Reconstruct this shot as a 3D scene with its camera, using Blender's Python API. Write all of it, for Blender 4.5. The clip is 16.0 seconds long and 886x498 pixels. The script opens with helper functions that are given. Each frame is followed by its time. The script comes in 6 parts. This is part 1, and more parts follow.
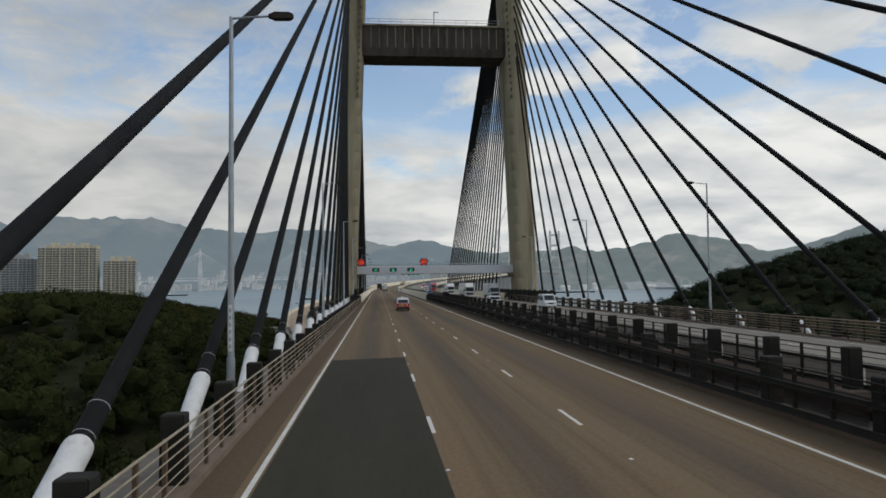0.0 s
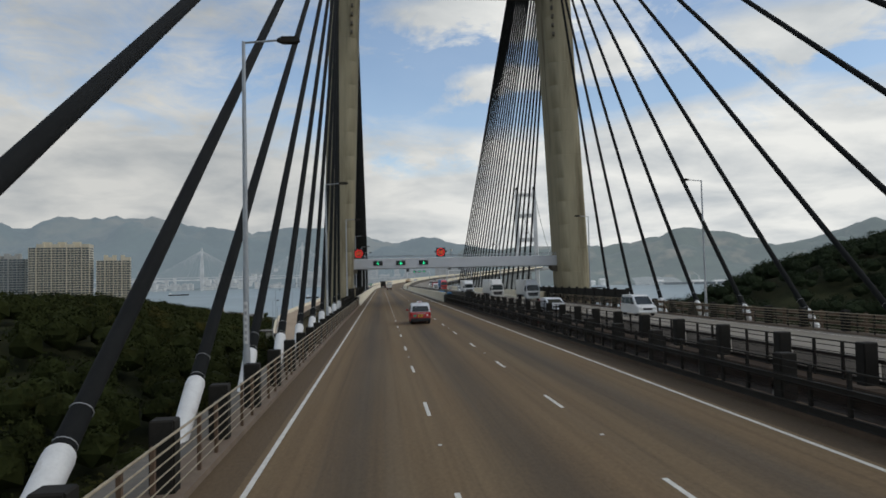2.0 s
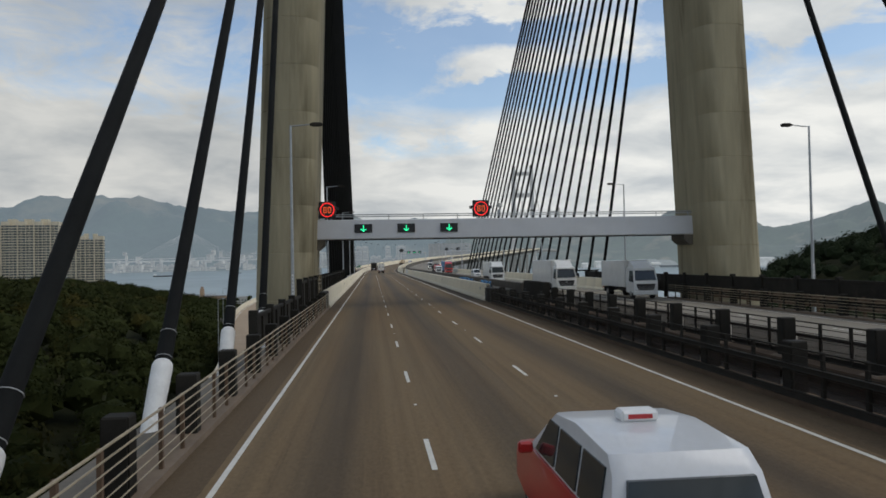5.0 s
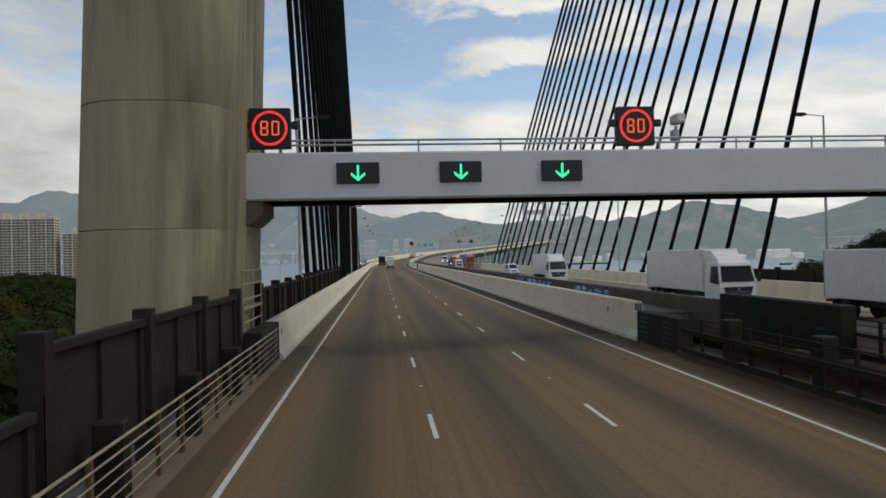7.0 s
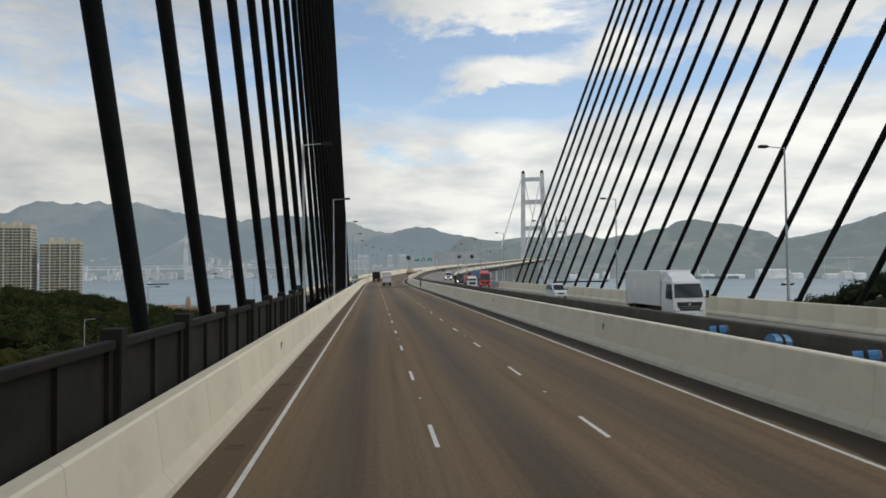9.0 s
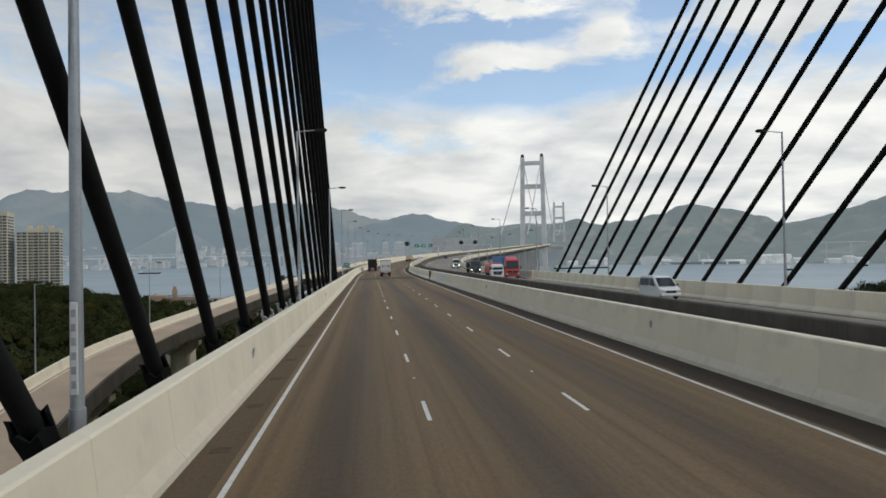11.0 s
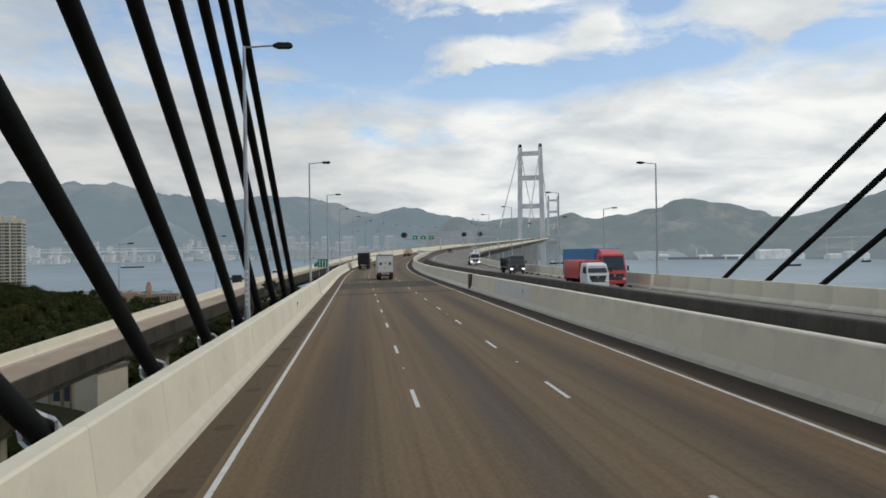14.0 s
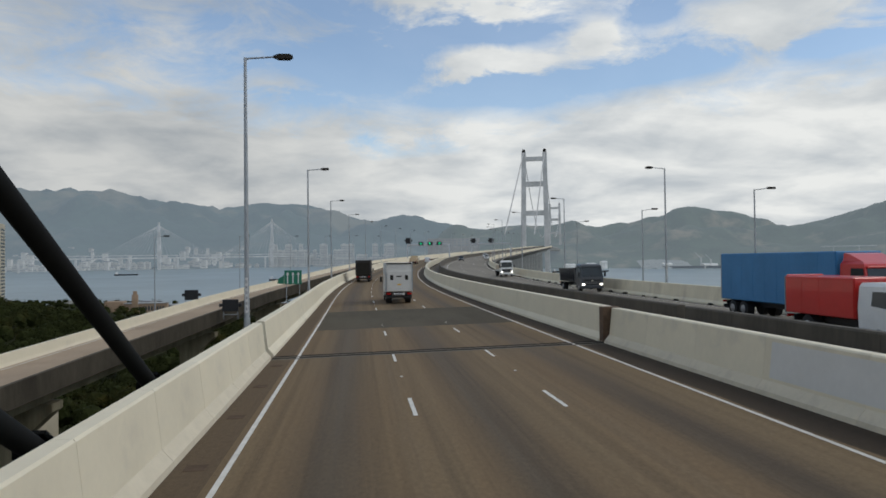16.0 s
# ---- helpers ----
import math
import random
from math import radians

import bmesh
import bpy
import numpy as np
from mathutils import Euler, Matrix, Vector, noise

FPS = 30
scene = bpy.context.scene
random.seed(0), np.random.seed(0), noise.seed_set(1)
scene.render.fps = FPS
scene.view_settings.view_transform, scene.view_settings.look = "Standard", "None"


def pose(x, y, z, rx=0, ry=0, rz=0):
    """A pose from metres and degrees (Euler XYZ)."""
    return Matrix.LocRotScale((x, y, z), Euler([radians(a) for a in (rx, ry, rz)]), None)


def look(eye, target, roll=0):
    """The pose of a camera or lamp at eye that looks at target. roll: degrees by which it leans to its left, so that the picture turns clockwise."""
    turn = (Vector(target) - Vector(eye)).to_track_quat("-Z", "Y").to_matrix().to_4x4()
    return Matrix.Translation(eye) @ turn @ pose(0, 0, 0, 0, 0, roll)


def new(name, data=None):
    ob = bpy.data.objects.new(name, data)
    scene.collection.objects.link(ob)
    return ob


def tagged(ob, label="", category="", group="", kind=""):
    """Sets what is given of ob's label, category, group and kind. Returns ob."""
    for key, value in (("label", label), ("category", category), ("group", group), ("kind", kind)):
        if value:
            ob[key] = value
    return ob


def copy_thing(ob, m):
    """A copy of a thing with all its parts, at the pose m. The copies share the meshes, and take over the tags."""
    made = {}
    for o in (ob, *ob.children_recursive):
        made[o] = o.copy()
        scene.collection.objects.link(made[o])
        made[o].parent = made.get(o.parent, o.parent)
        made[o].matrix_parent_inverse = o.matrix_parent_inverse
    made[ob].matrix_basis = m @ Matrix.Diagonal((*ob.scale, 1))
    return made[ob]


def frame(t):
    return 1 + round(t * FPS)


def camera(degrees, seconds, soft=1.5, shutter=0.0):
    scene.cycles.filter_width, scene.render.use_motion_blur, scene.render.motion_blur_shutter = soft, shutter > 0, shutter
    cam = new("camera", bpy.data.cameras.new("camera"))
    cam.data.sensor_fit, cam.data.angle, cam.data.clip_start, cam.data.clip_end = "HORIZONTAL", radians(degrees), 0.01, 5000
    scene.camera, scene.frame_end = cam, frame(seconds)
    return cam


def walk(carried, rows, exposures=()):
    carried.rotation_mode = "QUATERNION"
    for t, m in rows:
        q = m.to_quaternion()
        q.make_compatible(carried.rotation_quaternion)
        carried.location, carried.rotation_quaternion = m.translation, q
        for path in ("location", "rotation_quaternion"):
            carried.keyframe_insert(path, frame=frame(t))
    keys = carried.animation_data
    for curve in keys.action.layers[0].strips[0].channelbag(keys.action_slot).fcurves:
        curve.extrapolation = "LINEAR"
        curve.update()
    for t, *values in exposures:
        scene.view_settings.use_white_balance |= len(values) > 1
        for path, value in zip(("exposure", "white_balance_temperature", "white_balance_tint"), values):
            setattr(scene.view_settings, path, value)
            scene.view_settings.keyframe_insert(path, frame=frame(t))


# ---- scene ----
cam = camera(64.93, 16.0, soft=1.7)
EYE = 3.62
ROWS = [
    (0.0, -1.32, 0.00, -5.33, 2.82, 0.78),
    (0.5, -1.28, 8.54, -5.48, 2.69, 0.95),
    (1.0, -1.16, 16.96, -5.66, 1.84, 1.17),
    (1.5, -1.19, 25.73, -5.60, 2.76, 1.23),
    (2.0, -1.21, 34.17, -5.03, 2.59, 1.31),
    (2.5, -1.27, 42.77, -5.18, 2.48, 1.10),
    (3.0, -1.19, 51.14, -5.20, 2.06, 1.19),
    (3.5, -1.16, 59.69, -5.63, 1.61, 1.16),
    (4.0, -1.11, 68.32, -5.80, 1.55, 1.15),
    (6.5, -0.98, 111.75, -5.66, 0.34, 0.92),
    (7.0, -1.03, 120.19, -5.13, 0.56, 1.36),
    (7.5, -1.17, 129.06, -5.06, -0.62, 1.20),
    (8.0, -1.22, 137.74, -5.27, 0.71, 1.02),
    (8.5, -1.27, 146.69, -5.61, 2.00, 0.63),
    (11.0, -1.29, 190.38, -6.02, 0.81, 1.02),
    (11.5, -1.33, 199.28, -5.88, 1.00, 1.03),
    (12.0, -1.32, 208.00, -5.80, 1.11, 1.23),
    (12.5, -1.33, 217.02, -5.61, 1.47, 0.98),
    (13.0, -1.33, 225.96, -6.36, -0.15, 0.95),
    (13.5, -1.34, 234.85, -6.53, 0.07, 0.89),
    (14.0, -1.31, 243.64, -6.80, 0.33, 0.86),
    (14.5, -1.27, 252.49, -6.92, -0.13, 0.86),
    (15.0, -1.24, 261.46, -7.21, 0.35, 0.92),
    (15.5, -1.25, 270.58, -6.99, 0.71, 0.55),
    (16.0, -1.30, 279.62, -6.91, 1.00, 0.72),
]
walk(cam, [(t, pose(x, y, EYE, 90 + pitch, roll, yaw)) for t, x, y, yaw, pitch, roll in ROWS],
     [(0.0, 0.0, 6680, 8.0), (1.0, -0.05, 6680, 8.0), (1.5, 0.18, 6680, 8.0), (2.0, 0.0, 6680, 8.0), (4.0, 0.0, 6680, 8.0), (6.5, 0.1, 6780, 8.0), (7.0, 0.08, 6820, 8.0), (7.5, -0.08, 6820, 8.0), (8.0, 0.2, 6820, 8.0), (14.0, 0.16, 6600, 8.0), (15.0, 0.16, 6580, 8.0), (16.0, -0.03, 6560, 8.0)])

# ---------------------------------------------------------------- light
SUN_AZ, SUN_EL = radians(108), radians(50)     # from ahead, clockwise


def make_world():
    w = bpy.data.worlds.new("sky")
    scene.world = w
    w.use_nodes = True
    nt = w.node_tree
    nt.nodes.clear()
    N, L = nt.nodes.new, nt.links.new
    out = N("ShaderNodeOutputWorld")
    sky = N("ShaderNodeTexSky")
    sky.sky_type = "NISHITA"
    sky.sun_disc = False
    sky.sun_elevation, sky.sun_rotation = SUN_EL, SUN_AZ
    sky.air_density, sky.dust_density, sky.ozone_density = 1.0, 0.5, 1.5
    blue = N("ShaderNodeBackground")
    L(sky.outputs[0], blue.inputs[0])
    blue.inputs[1].default_value = 0.15
    tc = N("ShaderNodeTexCoord")
    sep = N("ShaderNodeSeparateXYZ")
    L(tc.outputs["Generated"], sep.inputs[0])

    def math(op, a, b, c=0.0):
        m = N("ShaderNodeMath")
        m.operation = op
        for i, v in enumerate((a, b, c)):
            if isinstance(v, (int, float)):
                m.inputs[i].default_value = v
            else:
                L(v, m.inputs[i])
        return m.outputs[0]
    zc = math("MAXIMUM", sep.outputs[2], 0.0)
    den = math("ADD", zc, 0.20)
    comb = N("ShaderNodeCombineXYZ")
    L(math("DIVIDE", math("MULTIPLY", sep.outputs[0], -1.0), den), comb.inputs[0])
    L(math("DIVIDE", sep.outputs[1], den), comb.inputs[1])

    def noise_tex(scale, detail, rough, dist, off):
        mp = N("ShaderNodeMapping")
        mp.inputs["Location"].default_value = off
        L(comb.outputs[0], mp.inputs[0])
        n = N("ShaderNodeTexNoise")
        n.inputs["Scale"].default_value, n.inputs["Detail"].default_value = scale, detail
        n.inputs["Roughness"].default_value, n.inputs["Distortion"].default_value = rough, dist
        L(mp.outputs[0], n.inputs["Vector"])
        return n.outputs[0]
    big = noise_tex(1.15, 10, 0.62, 0.2, (1.3, 4.1, 0.0))
    wisp = noise_tex(4.2, 8, 0.66, 0.5, (2.7, 0.4, 1.0))
    # banks and gaps of the cloud by bearing and height, in degrees, with ragged edges
    ragged = noise_tex(3.0, 6, 0.6, 0.3, (7.7, 1.9, 5.0))
    deg = 180 / 3.14159265
    az = math("ADD", math("MULTIPLY", math("ARCTAN2", sep.outputs[0], sep.outputs[1]), deg), math("MULTIPLY_ADD", ragged, 9.0, -4.5))
    el = math("ADD", math("MULTIPLY", math("ARCSINE", sep.outputs[2], 0.0), deg), math("MULTIPLY_ADD", wisp, 4.0, -2.0))
    cover = math("MULTIPLY_ADD", big, 0.45, math("MULTIPLY_ADD", wisp, 0.50, 0.025))
    for a0, e0, ra, re, amount in ((1.0, 16.0, 9.0, 3.2, -0.15), (12.5, 13.4, 12.0, 2.4, -0.20), (24.0, 14.4, 8.0, 1.5, -0.17), (36.5, 15.0, 6.0, 1.4, -0.13),
                                   (23.5, 18.9, 4.0, 1.8, -0.13), (11.0, 18.2, 10.0, 1.5, -0.15), (-12.0, 16.6, 9.0, 3.0, -0.03), (4.0, 9.0, 9.0, 1.7, -0.16),
                                   (8.5, 21.4, 13.0, 2.7, 0.26), (11.5, 16.0, 8.0, 1.5, 0.21), (19.5, 17.4, 3.5, 2.0, 0.20), (32.0, 17.4, 10.0, 2.6, 0.18), (-5.0, 14.0, 7.0, 1.6, 0.12), (-22.0, 17.5, 12.0, 6.0, 0.07)):
        v = N("ShaderNodeCombineXYZ")
        L(math("MULTIPLY_ADD", az, 1 / ra, -a0 / ra), v.inputs[0])
        L(math("MULTIPLY_ADD", el, 1 / re, -e0 / re), v.inputs[1])
        r = N("ShaderNodeVectorMath")
        r.operation = "LENGTH"
        L(v.outputs[0], r.inputs[0])
        fall = N("ShaderNodeMapRange")
        fall.interpolation_type = "SMOOTHSTEP"
        fall.inputs["To Min"].default_value, fall.inputs["To Max"].default_value = amount, 0.0
        L(r.outputs["Value"], fall.inputs[0])
        cover = math("ADD", cover, fall.outputs[0])
    low = N("ShaderNodeMapRange")
    low.interpolation_type = "SMOOTHSTEP"
    low.inputs["From Min"].default_value, low.inputs["From Max"].default_value = 8.0, 15.0
    low.inputs["To Min"].default_value, low.inputs["To Max"].default_value = 0.22, 0.0
    L(el, low.inputs[0])
    cover = math("ADD", cover, low.outputs[0])
    ramp = N("ShaderNodeValToRGB")
    ramp.color_ramp.elements[0].position, ramp.color_ramp.elements[1].position = 0.45, 0.61
    ramp.color_ramp.elements[0].color = (0.10, 0.10, 0.10, 1)
    L(cover, ramp.inputs[0])
    shade = noise_tex(2.0, 7, 0.55, 0.2, (5.2, 3.1, 3.0))
    cr = N("ShaderNodeValToRGB")
    e = cr.color_ramp.elements
    e[0].position, e[0].color = 0.34, (0.53, 0.57, 0.615, 1)
    e[1].position, e[1].color = 0.62, (0.86, 0.87, 0.87, 1)
    L(shade, cr.inputs[0])
    white = N("ShaderNodeBackground")
    # cloud lit from the sun's side
    toward = N("ShaderNodeVectorMath")
    toward.operation = "DOT_PRODUCT"
    L(tc.outputs["Generated"], toward.inputs[0])
    toward.inputs[1].default_value = (0.95, -0.31, 0.0)
    L(math("MAXIMUM", math("MINIMUM", math("MULTIPLY_ADD", toward.outputs["Value"], 0.70, 1.05), 0.97), 0.72), white.inputs[1])
    L(cr.outputs[0], white.inputs[0])
    mix = N("ShaderNodeMixShader")
    L(ramp.outputs[0], mix.inputs[0])
    L(blue.outputs[0], mix.inputs[1])
    L(white.outputs[0], mix.inputs[2])
    L(mix.outputs[0], out.inputs[0])


make_world()
lamp = bpy.data.lights.new("sun", "SUN")
lamp.energy, lamp.angle, lamp.color = 0.95, radians(28), (1.0, 0.95, 0.88)
sun = new("sun", lamp)
sun.matrix_world = look((math.sin(SUN_AZ) * math.cos(SUN_EL), math.cos(SUN_AZ) * math.cos(SUN_EL), math.sin(SUN_EL)), (0, 0, 0))


# ---------------------------------------------------------------- materials
def material(name, color, rough=0.8, metal=0.0, var=0.25, scale=1.5, fine=25.0, bump=0.15, coords="Object", stretch=(1, 1, 1),
             spots=None, spot_at=0.6, per_object=0.0, bump_dist=0.02, sheen=0.5):
    """A painted or mineral surface: base colour varied by a coarse and a fine grain, with optional stains."""
    m = bpy.data.materials.new(name)
    m.use_nodes = True
    nt = m.node_tree
    N, L = nt.nodes.new, nt.links.new
    p = nt.nodes["Principled BSDF"]
    p.inputs["Roughness"].default_value, p.inputs["Metallic"].default_value = rough, metal
    p.inputs["Specular IOR Level"].default_value = sheen
    tc = N("ShaderNodeTexCoord")
    mp = N("ShaderNodeMapping")
    mp.inputs["Scale"].default_value = stretch
    L(tc.outputs[coords], mp.inputs[0])

    def tex(sc, det=5):
        n = N("ShaderNodeTexNoise")
        n.inputs["Scale"].default_value, n.inputs["Detail"].default_value = sc, det
        n.inputs["Roughness"].default_value = 0.62
        L(mp.outputs[0], n.inputs["Vector"])
        return n.outputs[0]
    coarse, grain = tex(scale), tex(fine, 3)
    add = N("ShaderNodeMath")
    add.operation = "MULTIPLY_ADD"
    L(grain, add.inputs[0])
    add.inputs[1].default_value = 0.45
    L(coarse, add.inputs[2])
    ramp = N("ShaderNodeValToRGB")
    e = ramp.color_ramp.elements
    e[0].position, e[1].position = 0.45, 1.0
    e[0].color = tuple(c * (1 - var) for c in color) + (1,)
    e[1].color = tuple(min(1, c * (1 + var)) for c in color) + (1,)
    L(add.outputs[0], ramp.inputs[0])
    col = ramp.outputs[0]
    if spots:
        sr = N("ShaderNodeValToRGB")
        sr.color_ramp.elements[0].position, sr.color_ramp.elements[1].position = spot_at, spot_at + 0.16
        L(tex(scale * 0.7, 7), sr.inputs[0])
        mx = N("ShaderNodeMix")
        mx.data_type = "RGBA"
        L(sr.outputs[0], mx.inputs[0])
        L(col, mx.inputs[6])
        mx.inputs[7].default_value = (*spots, 1)
        col = mx.outputs[2]
    if per_object:
        oi = N("ShaderNodeObjectInfo")
        hs = N("ShaderNodeHueSaturation")
        mr = N("ShaderNodeMapRange")
        mr.inputs["To Min"].default_value, mr.inputs["To Max"].default_value = 1 - per_object, 1 + per_object
        L(oi.outputs["Random"], mr.inputs[0])
        L(mr.outputs[0], hs.inputs["Value"])
        L(col, hs.inputs["Color"])
        col = hs.outputs[0]
    L(col, p.inputs["Base Color"])
    if bump:
        b = N("ShaderNodeBump")
        b.inputs["Strength"].default_value, b.inputs["Distance"].default_value = bump, bump_dist
        L(add.outputs[0], b.inputs["Height"])
        L(b.outputs[0], p.inputs["Normal"])
    return m


def asphalt_material():
    """Worn bituminous surface: stone grain, oil streaks along the lanes, brown dust between the wheel tracks."""
    m = bpy.data.materials.new("asphalt")
    m.use_nodes = True
    nt = m.node_tree
    N, L = nt.nodes.new, nt.links.new
    p = nt.nodes["Principled BSDF"]
    p.inputs["Specular IOR Level"].default_value = 0.2
    uv = N("ShaderNodeUVMap")
    uv.uv_map = "road"

    def mapped(sx, sy, scale, det, rough=0.6):
        mp = N("ShaderNodeMapping")
        mp.inputs["Scale"].default_value = (sx, sy, 1)
        L(uv.outputs[0], mp.inputs[0])
        n = N("ShaderNodeTexNoise")
        n.inputs["Scale"].default_value, n.inputs["Detail"].default_value, n.inputs["Roughness"].default_value = scale, det, rough
        L(mp.outputs[0], n.inputs["Vector"])
        return n.outputs[0]

    def math(op, a, b=0.0, c=0.0):
        q = N("ShaderNodeMath")
        q.operation = op
        for i, v in enumerate((a, b, c)):
            if isinstance(v, (int, float)):
                q.inputs[i].default_value = v
            else:
                L(v, q.inputs[i])
        return q.outputs[0]

    def mixed(f, a, b):
        q = N("ShaderNodeMix")
        q.data_type = "RGBA"
        for i, v in ((0, f), (6, a), (7, b)):
            if isinstance(v, tuple):
                q.inputs[i].default_value = (*v, 1)
            else:
                L(v, q.inputs[i])
        return q.outputs[2]
    sep = N("ShaderNodeSeparateXYZ")
    L(uv.outputs[0], sep.inputs[0])
    wob = math("MULTIPLY_ADD", mapped(0.3, 0.02, 1.0, 3), 0.9, -0.45)
    lane = math("MULTIPLY", math("ADD", sep.outputs[0], math("ADD", wob, 1.9)), 2 * 3.14159 / 3.69)
    streak = math("POWER", math("MULTIPLY_ADD", math("COSINE", lane), 0.5, 0.5), 2.6)
    patch = mapped(0.28, 0.03, 1.0, 5)
    grey = mixed(math("MULTIPLY", patch, 1.0), (0.164, 0.118, 0.064), (0.218, 0.170, 0.102))
    brown = mixed(math("MULTIPLY", mapped(0.5, 0.05, 1.0, 6), 0.9), grey, (0.192, 0.116, 0.056))
    oil = mixed(math("MULTIPLY", streak, math("MULTIPLY_ADD", mapped(0.25, 0.035, 1.0, 5), 0.95, 0.14)), brown, (0.054, 0.042, 0.029))
    fines = mapped(2.6, 0.02, 1.0, 6, 0.7)
    rub = mapped(0.9, 0.012, 1.0, 4, 0.6)
    oil = mixed(math("MULTIPLY", math("MAXIMUM", math("MULTIPLY_ADD", fines, 3.2, -1.45), 0.0), 0.55), oil, (0.050, 0.037, 0.024))
    oil = mixed(math("MULTIPLY", math("MAXIMUM", math("MULTIPLY_ADD", rub, 3.4, -1.75), 0.0), 0.5), oil, (0.150, 0.124, 0.088))
    edge = math("MULTIPLY", math("GREATER_THAN", math("ABSOLUTE", math("SUBTRACT", sep.outputs[0], 1.86)), 5.75), math("MULTIPLY_ADD", patch, 0.9, 0.3))
    edged = mixed(edge, oil, (0.098, 0.069, 0.042))
    gutter = math("MULTIPLY", math("GREATER_THAN", math("MULTIPLY_ADD", mapped(1.0, 0.25, 1.0, 5), 0.9, sep.outputs[0]), 8.05), math("GREATER_THAN", sep.outputs[1], 149.0))
    edged = mixed(math("MULTIPLY", gutter, 0.75), edged, (0.042, 0.031, 0.021))
    grain = mapped(1, 0.55, 11.0, 6, 0.85)
    q = N("ShaderNodeMix")
    q.data_type, q.blend_type = "RGBA", "MULTIPLY"
    q.inputs[0].default_value = 0.42
    L(edged, q.inputs[6])
    rr = N("ShaderNodeValToRGB")
    rr.color_ramp.elements[0].position, rr.color_ramp.elements[1].position = 0.3, 0.7
    rr.color_ramp.elements[0].color = (0.35, 0.35, 0.35, 1)
    rr.color_ramp.elements[1].color = (1.5, 1.5, 1.5, 1)
    L(grain, rr.inputs[0])
    L(rr.outputs[0], q.inputs[7])
    L(q.outputs[2], p.inputs["Base Color"])
    L(math("MULTIPLY_ADD", streak, -0.12, 0.86), p.inputs["Roughness"])
    b = N("ShaderNodeBump")
    b.inputs["Strength"].default_value, b.inputs["Distance"].default_value = 0.35, 0.01
    L(mapped(1, 1, 60.0, 3), b.inputs["Height"])
    L(b.outputs[0], p.inputs["Normal"])
    return m


def glow(name, color, strength):
    m = bpy.data.materials.new(name)
    m.use_nodes = True
    p = m.node_tree.nodes["Principled BSDF"]
    p.inputs["Base Color"].default_value = (*(c * 0.2 for c in color), 1)
    p.inputs["Emission Color"].default_value = (*color, 1)
    p.inputs["Emission Strength"].default_value = strength
    return m


def hazed_material(name, color, air, amount, scale=0.004, color2=None):
    """Distant backdrop: its own colour with the haze of the air mixed in as emission."""
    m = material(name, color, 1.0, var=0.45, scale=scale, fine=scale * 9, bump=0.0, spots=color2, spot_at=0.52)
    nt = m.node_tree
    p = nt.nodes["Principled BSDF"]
    # painted haze: an even glow in the colour of the air
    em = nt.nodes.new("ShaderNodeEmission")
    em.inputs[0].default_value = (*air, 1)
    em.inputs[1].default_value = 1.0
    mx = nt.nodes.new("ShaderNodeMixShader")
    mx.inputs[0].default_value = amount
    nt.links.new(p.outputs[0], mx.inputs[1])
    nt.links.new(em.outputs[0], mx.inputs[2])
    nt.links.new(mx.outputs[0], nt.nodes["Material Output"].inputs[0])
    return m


ASPHALT = asphalt_material()
PALE_ASPHALT = material("pale_worn_asphalt", (0.23, 0.205, 0.165), 0.92, var=0.22, scale=0.25, fine=5, bump=0.1, stretch=(1, 0.06, 1), spots=(0.15, 0.13, 0.10), spot_at=0.56, sheen=0.2)
PATCH = material("new_asphalt", (0.044, 0.040, 0.027), 0.92, var=0.25, scale=0.5, fine=12, bump=0.2, sheen=0.15, stretch=(1, 0.12, 1), spots=(0.034, 0.029, 0.019), spot_at=0.56)
WORN_PATCH = material("worn_patch_asphalt", (0.084, 0.071, 0.048), 0.92, var=0.3, scale=0.35, fine=8, bump=0.15, sheen=0.15, stretch=(1, 0.2, 1), spots=(0.105, 0.088, 0.06), spot_at=0.52)
RUBBER = material("joint_rubber", (0.012, 0.011, 0.010), 1.0, var=0.3, scale=3, fine=20, bump=0.03, sheen=0.05)
PAINT = material("road_paint", (0.64, 0.615, 0.54), 0.6, var=0.18, scale=3, fine=30, bump=0.05, spots=(0.35, 0.33, 0.3), spot_at=0.66)
PARAPET = material("cream_parapet", (0.73, 0.655, 0.485), 0.75, var=0.06, scale=0.5, fine=6, bump=0.05, spots=(0.56, 0.51, 0.40), spot_at=0.60, per_object=0.04)
SKIRT = material("stained_parapet_foot", (0.62, 0.55, 0.41), 0.85, var=0.07, scale=1.6, fine=12, bump=0.1, spots=(0.50, 0.44, 0.335), spot_at=0.54)
CONCRETE = material("tower_concrete", (0.30, 0.262, 0.172), 0.95, var=0.24, scale=0.62, fine=2.6, bump=0.05, stretch=(1, 1, 0.10), spots=(0.135, 0.114, 0.070), spot_at=0.50, sheen=0.2)
CONCRETE_DARK = material("stained_concrete", (0.125, 0.110, 0.088), 0.92, var=0.35, scale=0.6, fine=6, bump=0.15, stretch=(1, 1, 0.3), spots=(0.07, 0.06, 0.055), spot_at=0.55)
# the crossbeam's concrete, much darker than that of the legs
BEAM_DARK = material("dark_beam_concrete", (0.072, 0.062, 0.050), 0.95, var=0.35, scale=0.6, fine=5, bump=0.1, stretch=(1, 1, 0.25), spots=(0.04, 0.034, 0.028), spot_at=0.52, sheen=0.15)
KERB = material("kerb_concrete", (0.17, 0.125, 0.085), 0.92, var=0.25, scale=1.2, fine=14, bump=0.2, spots=(0.17, 0.12, 0.085), spot_at=0.55)
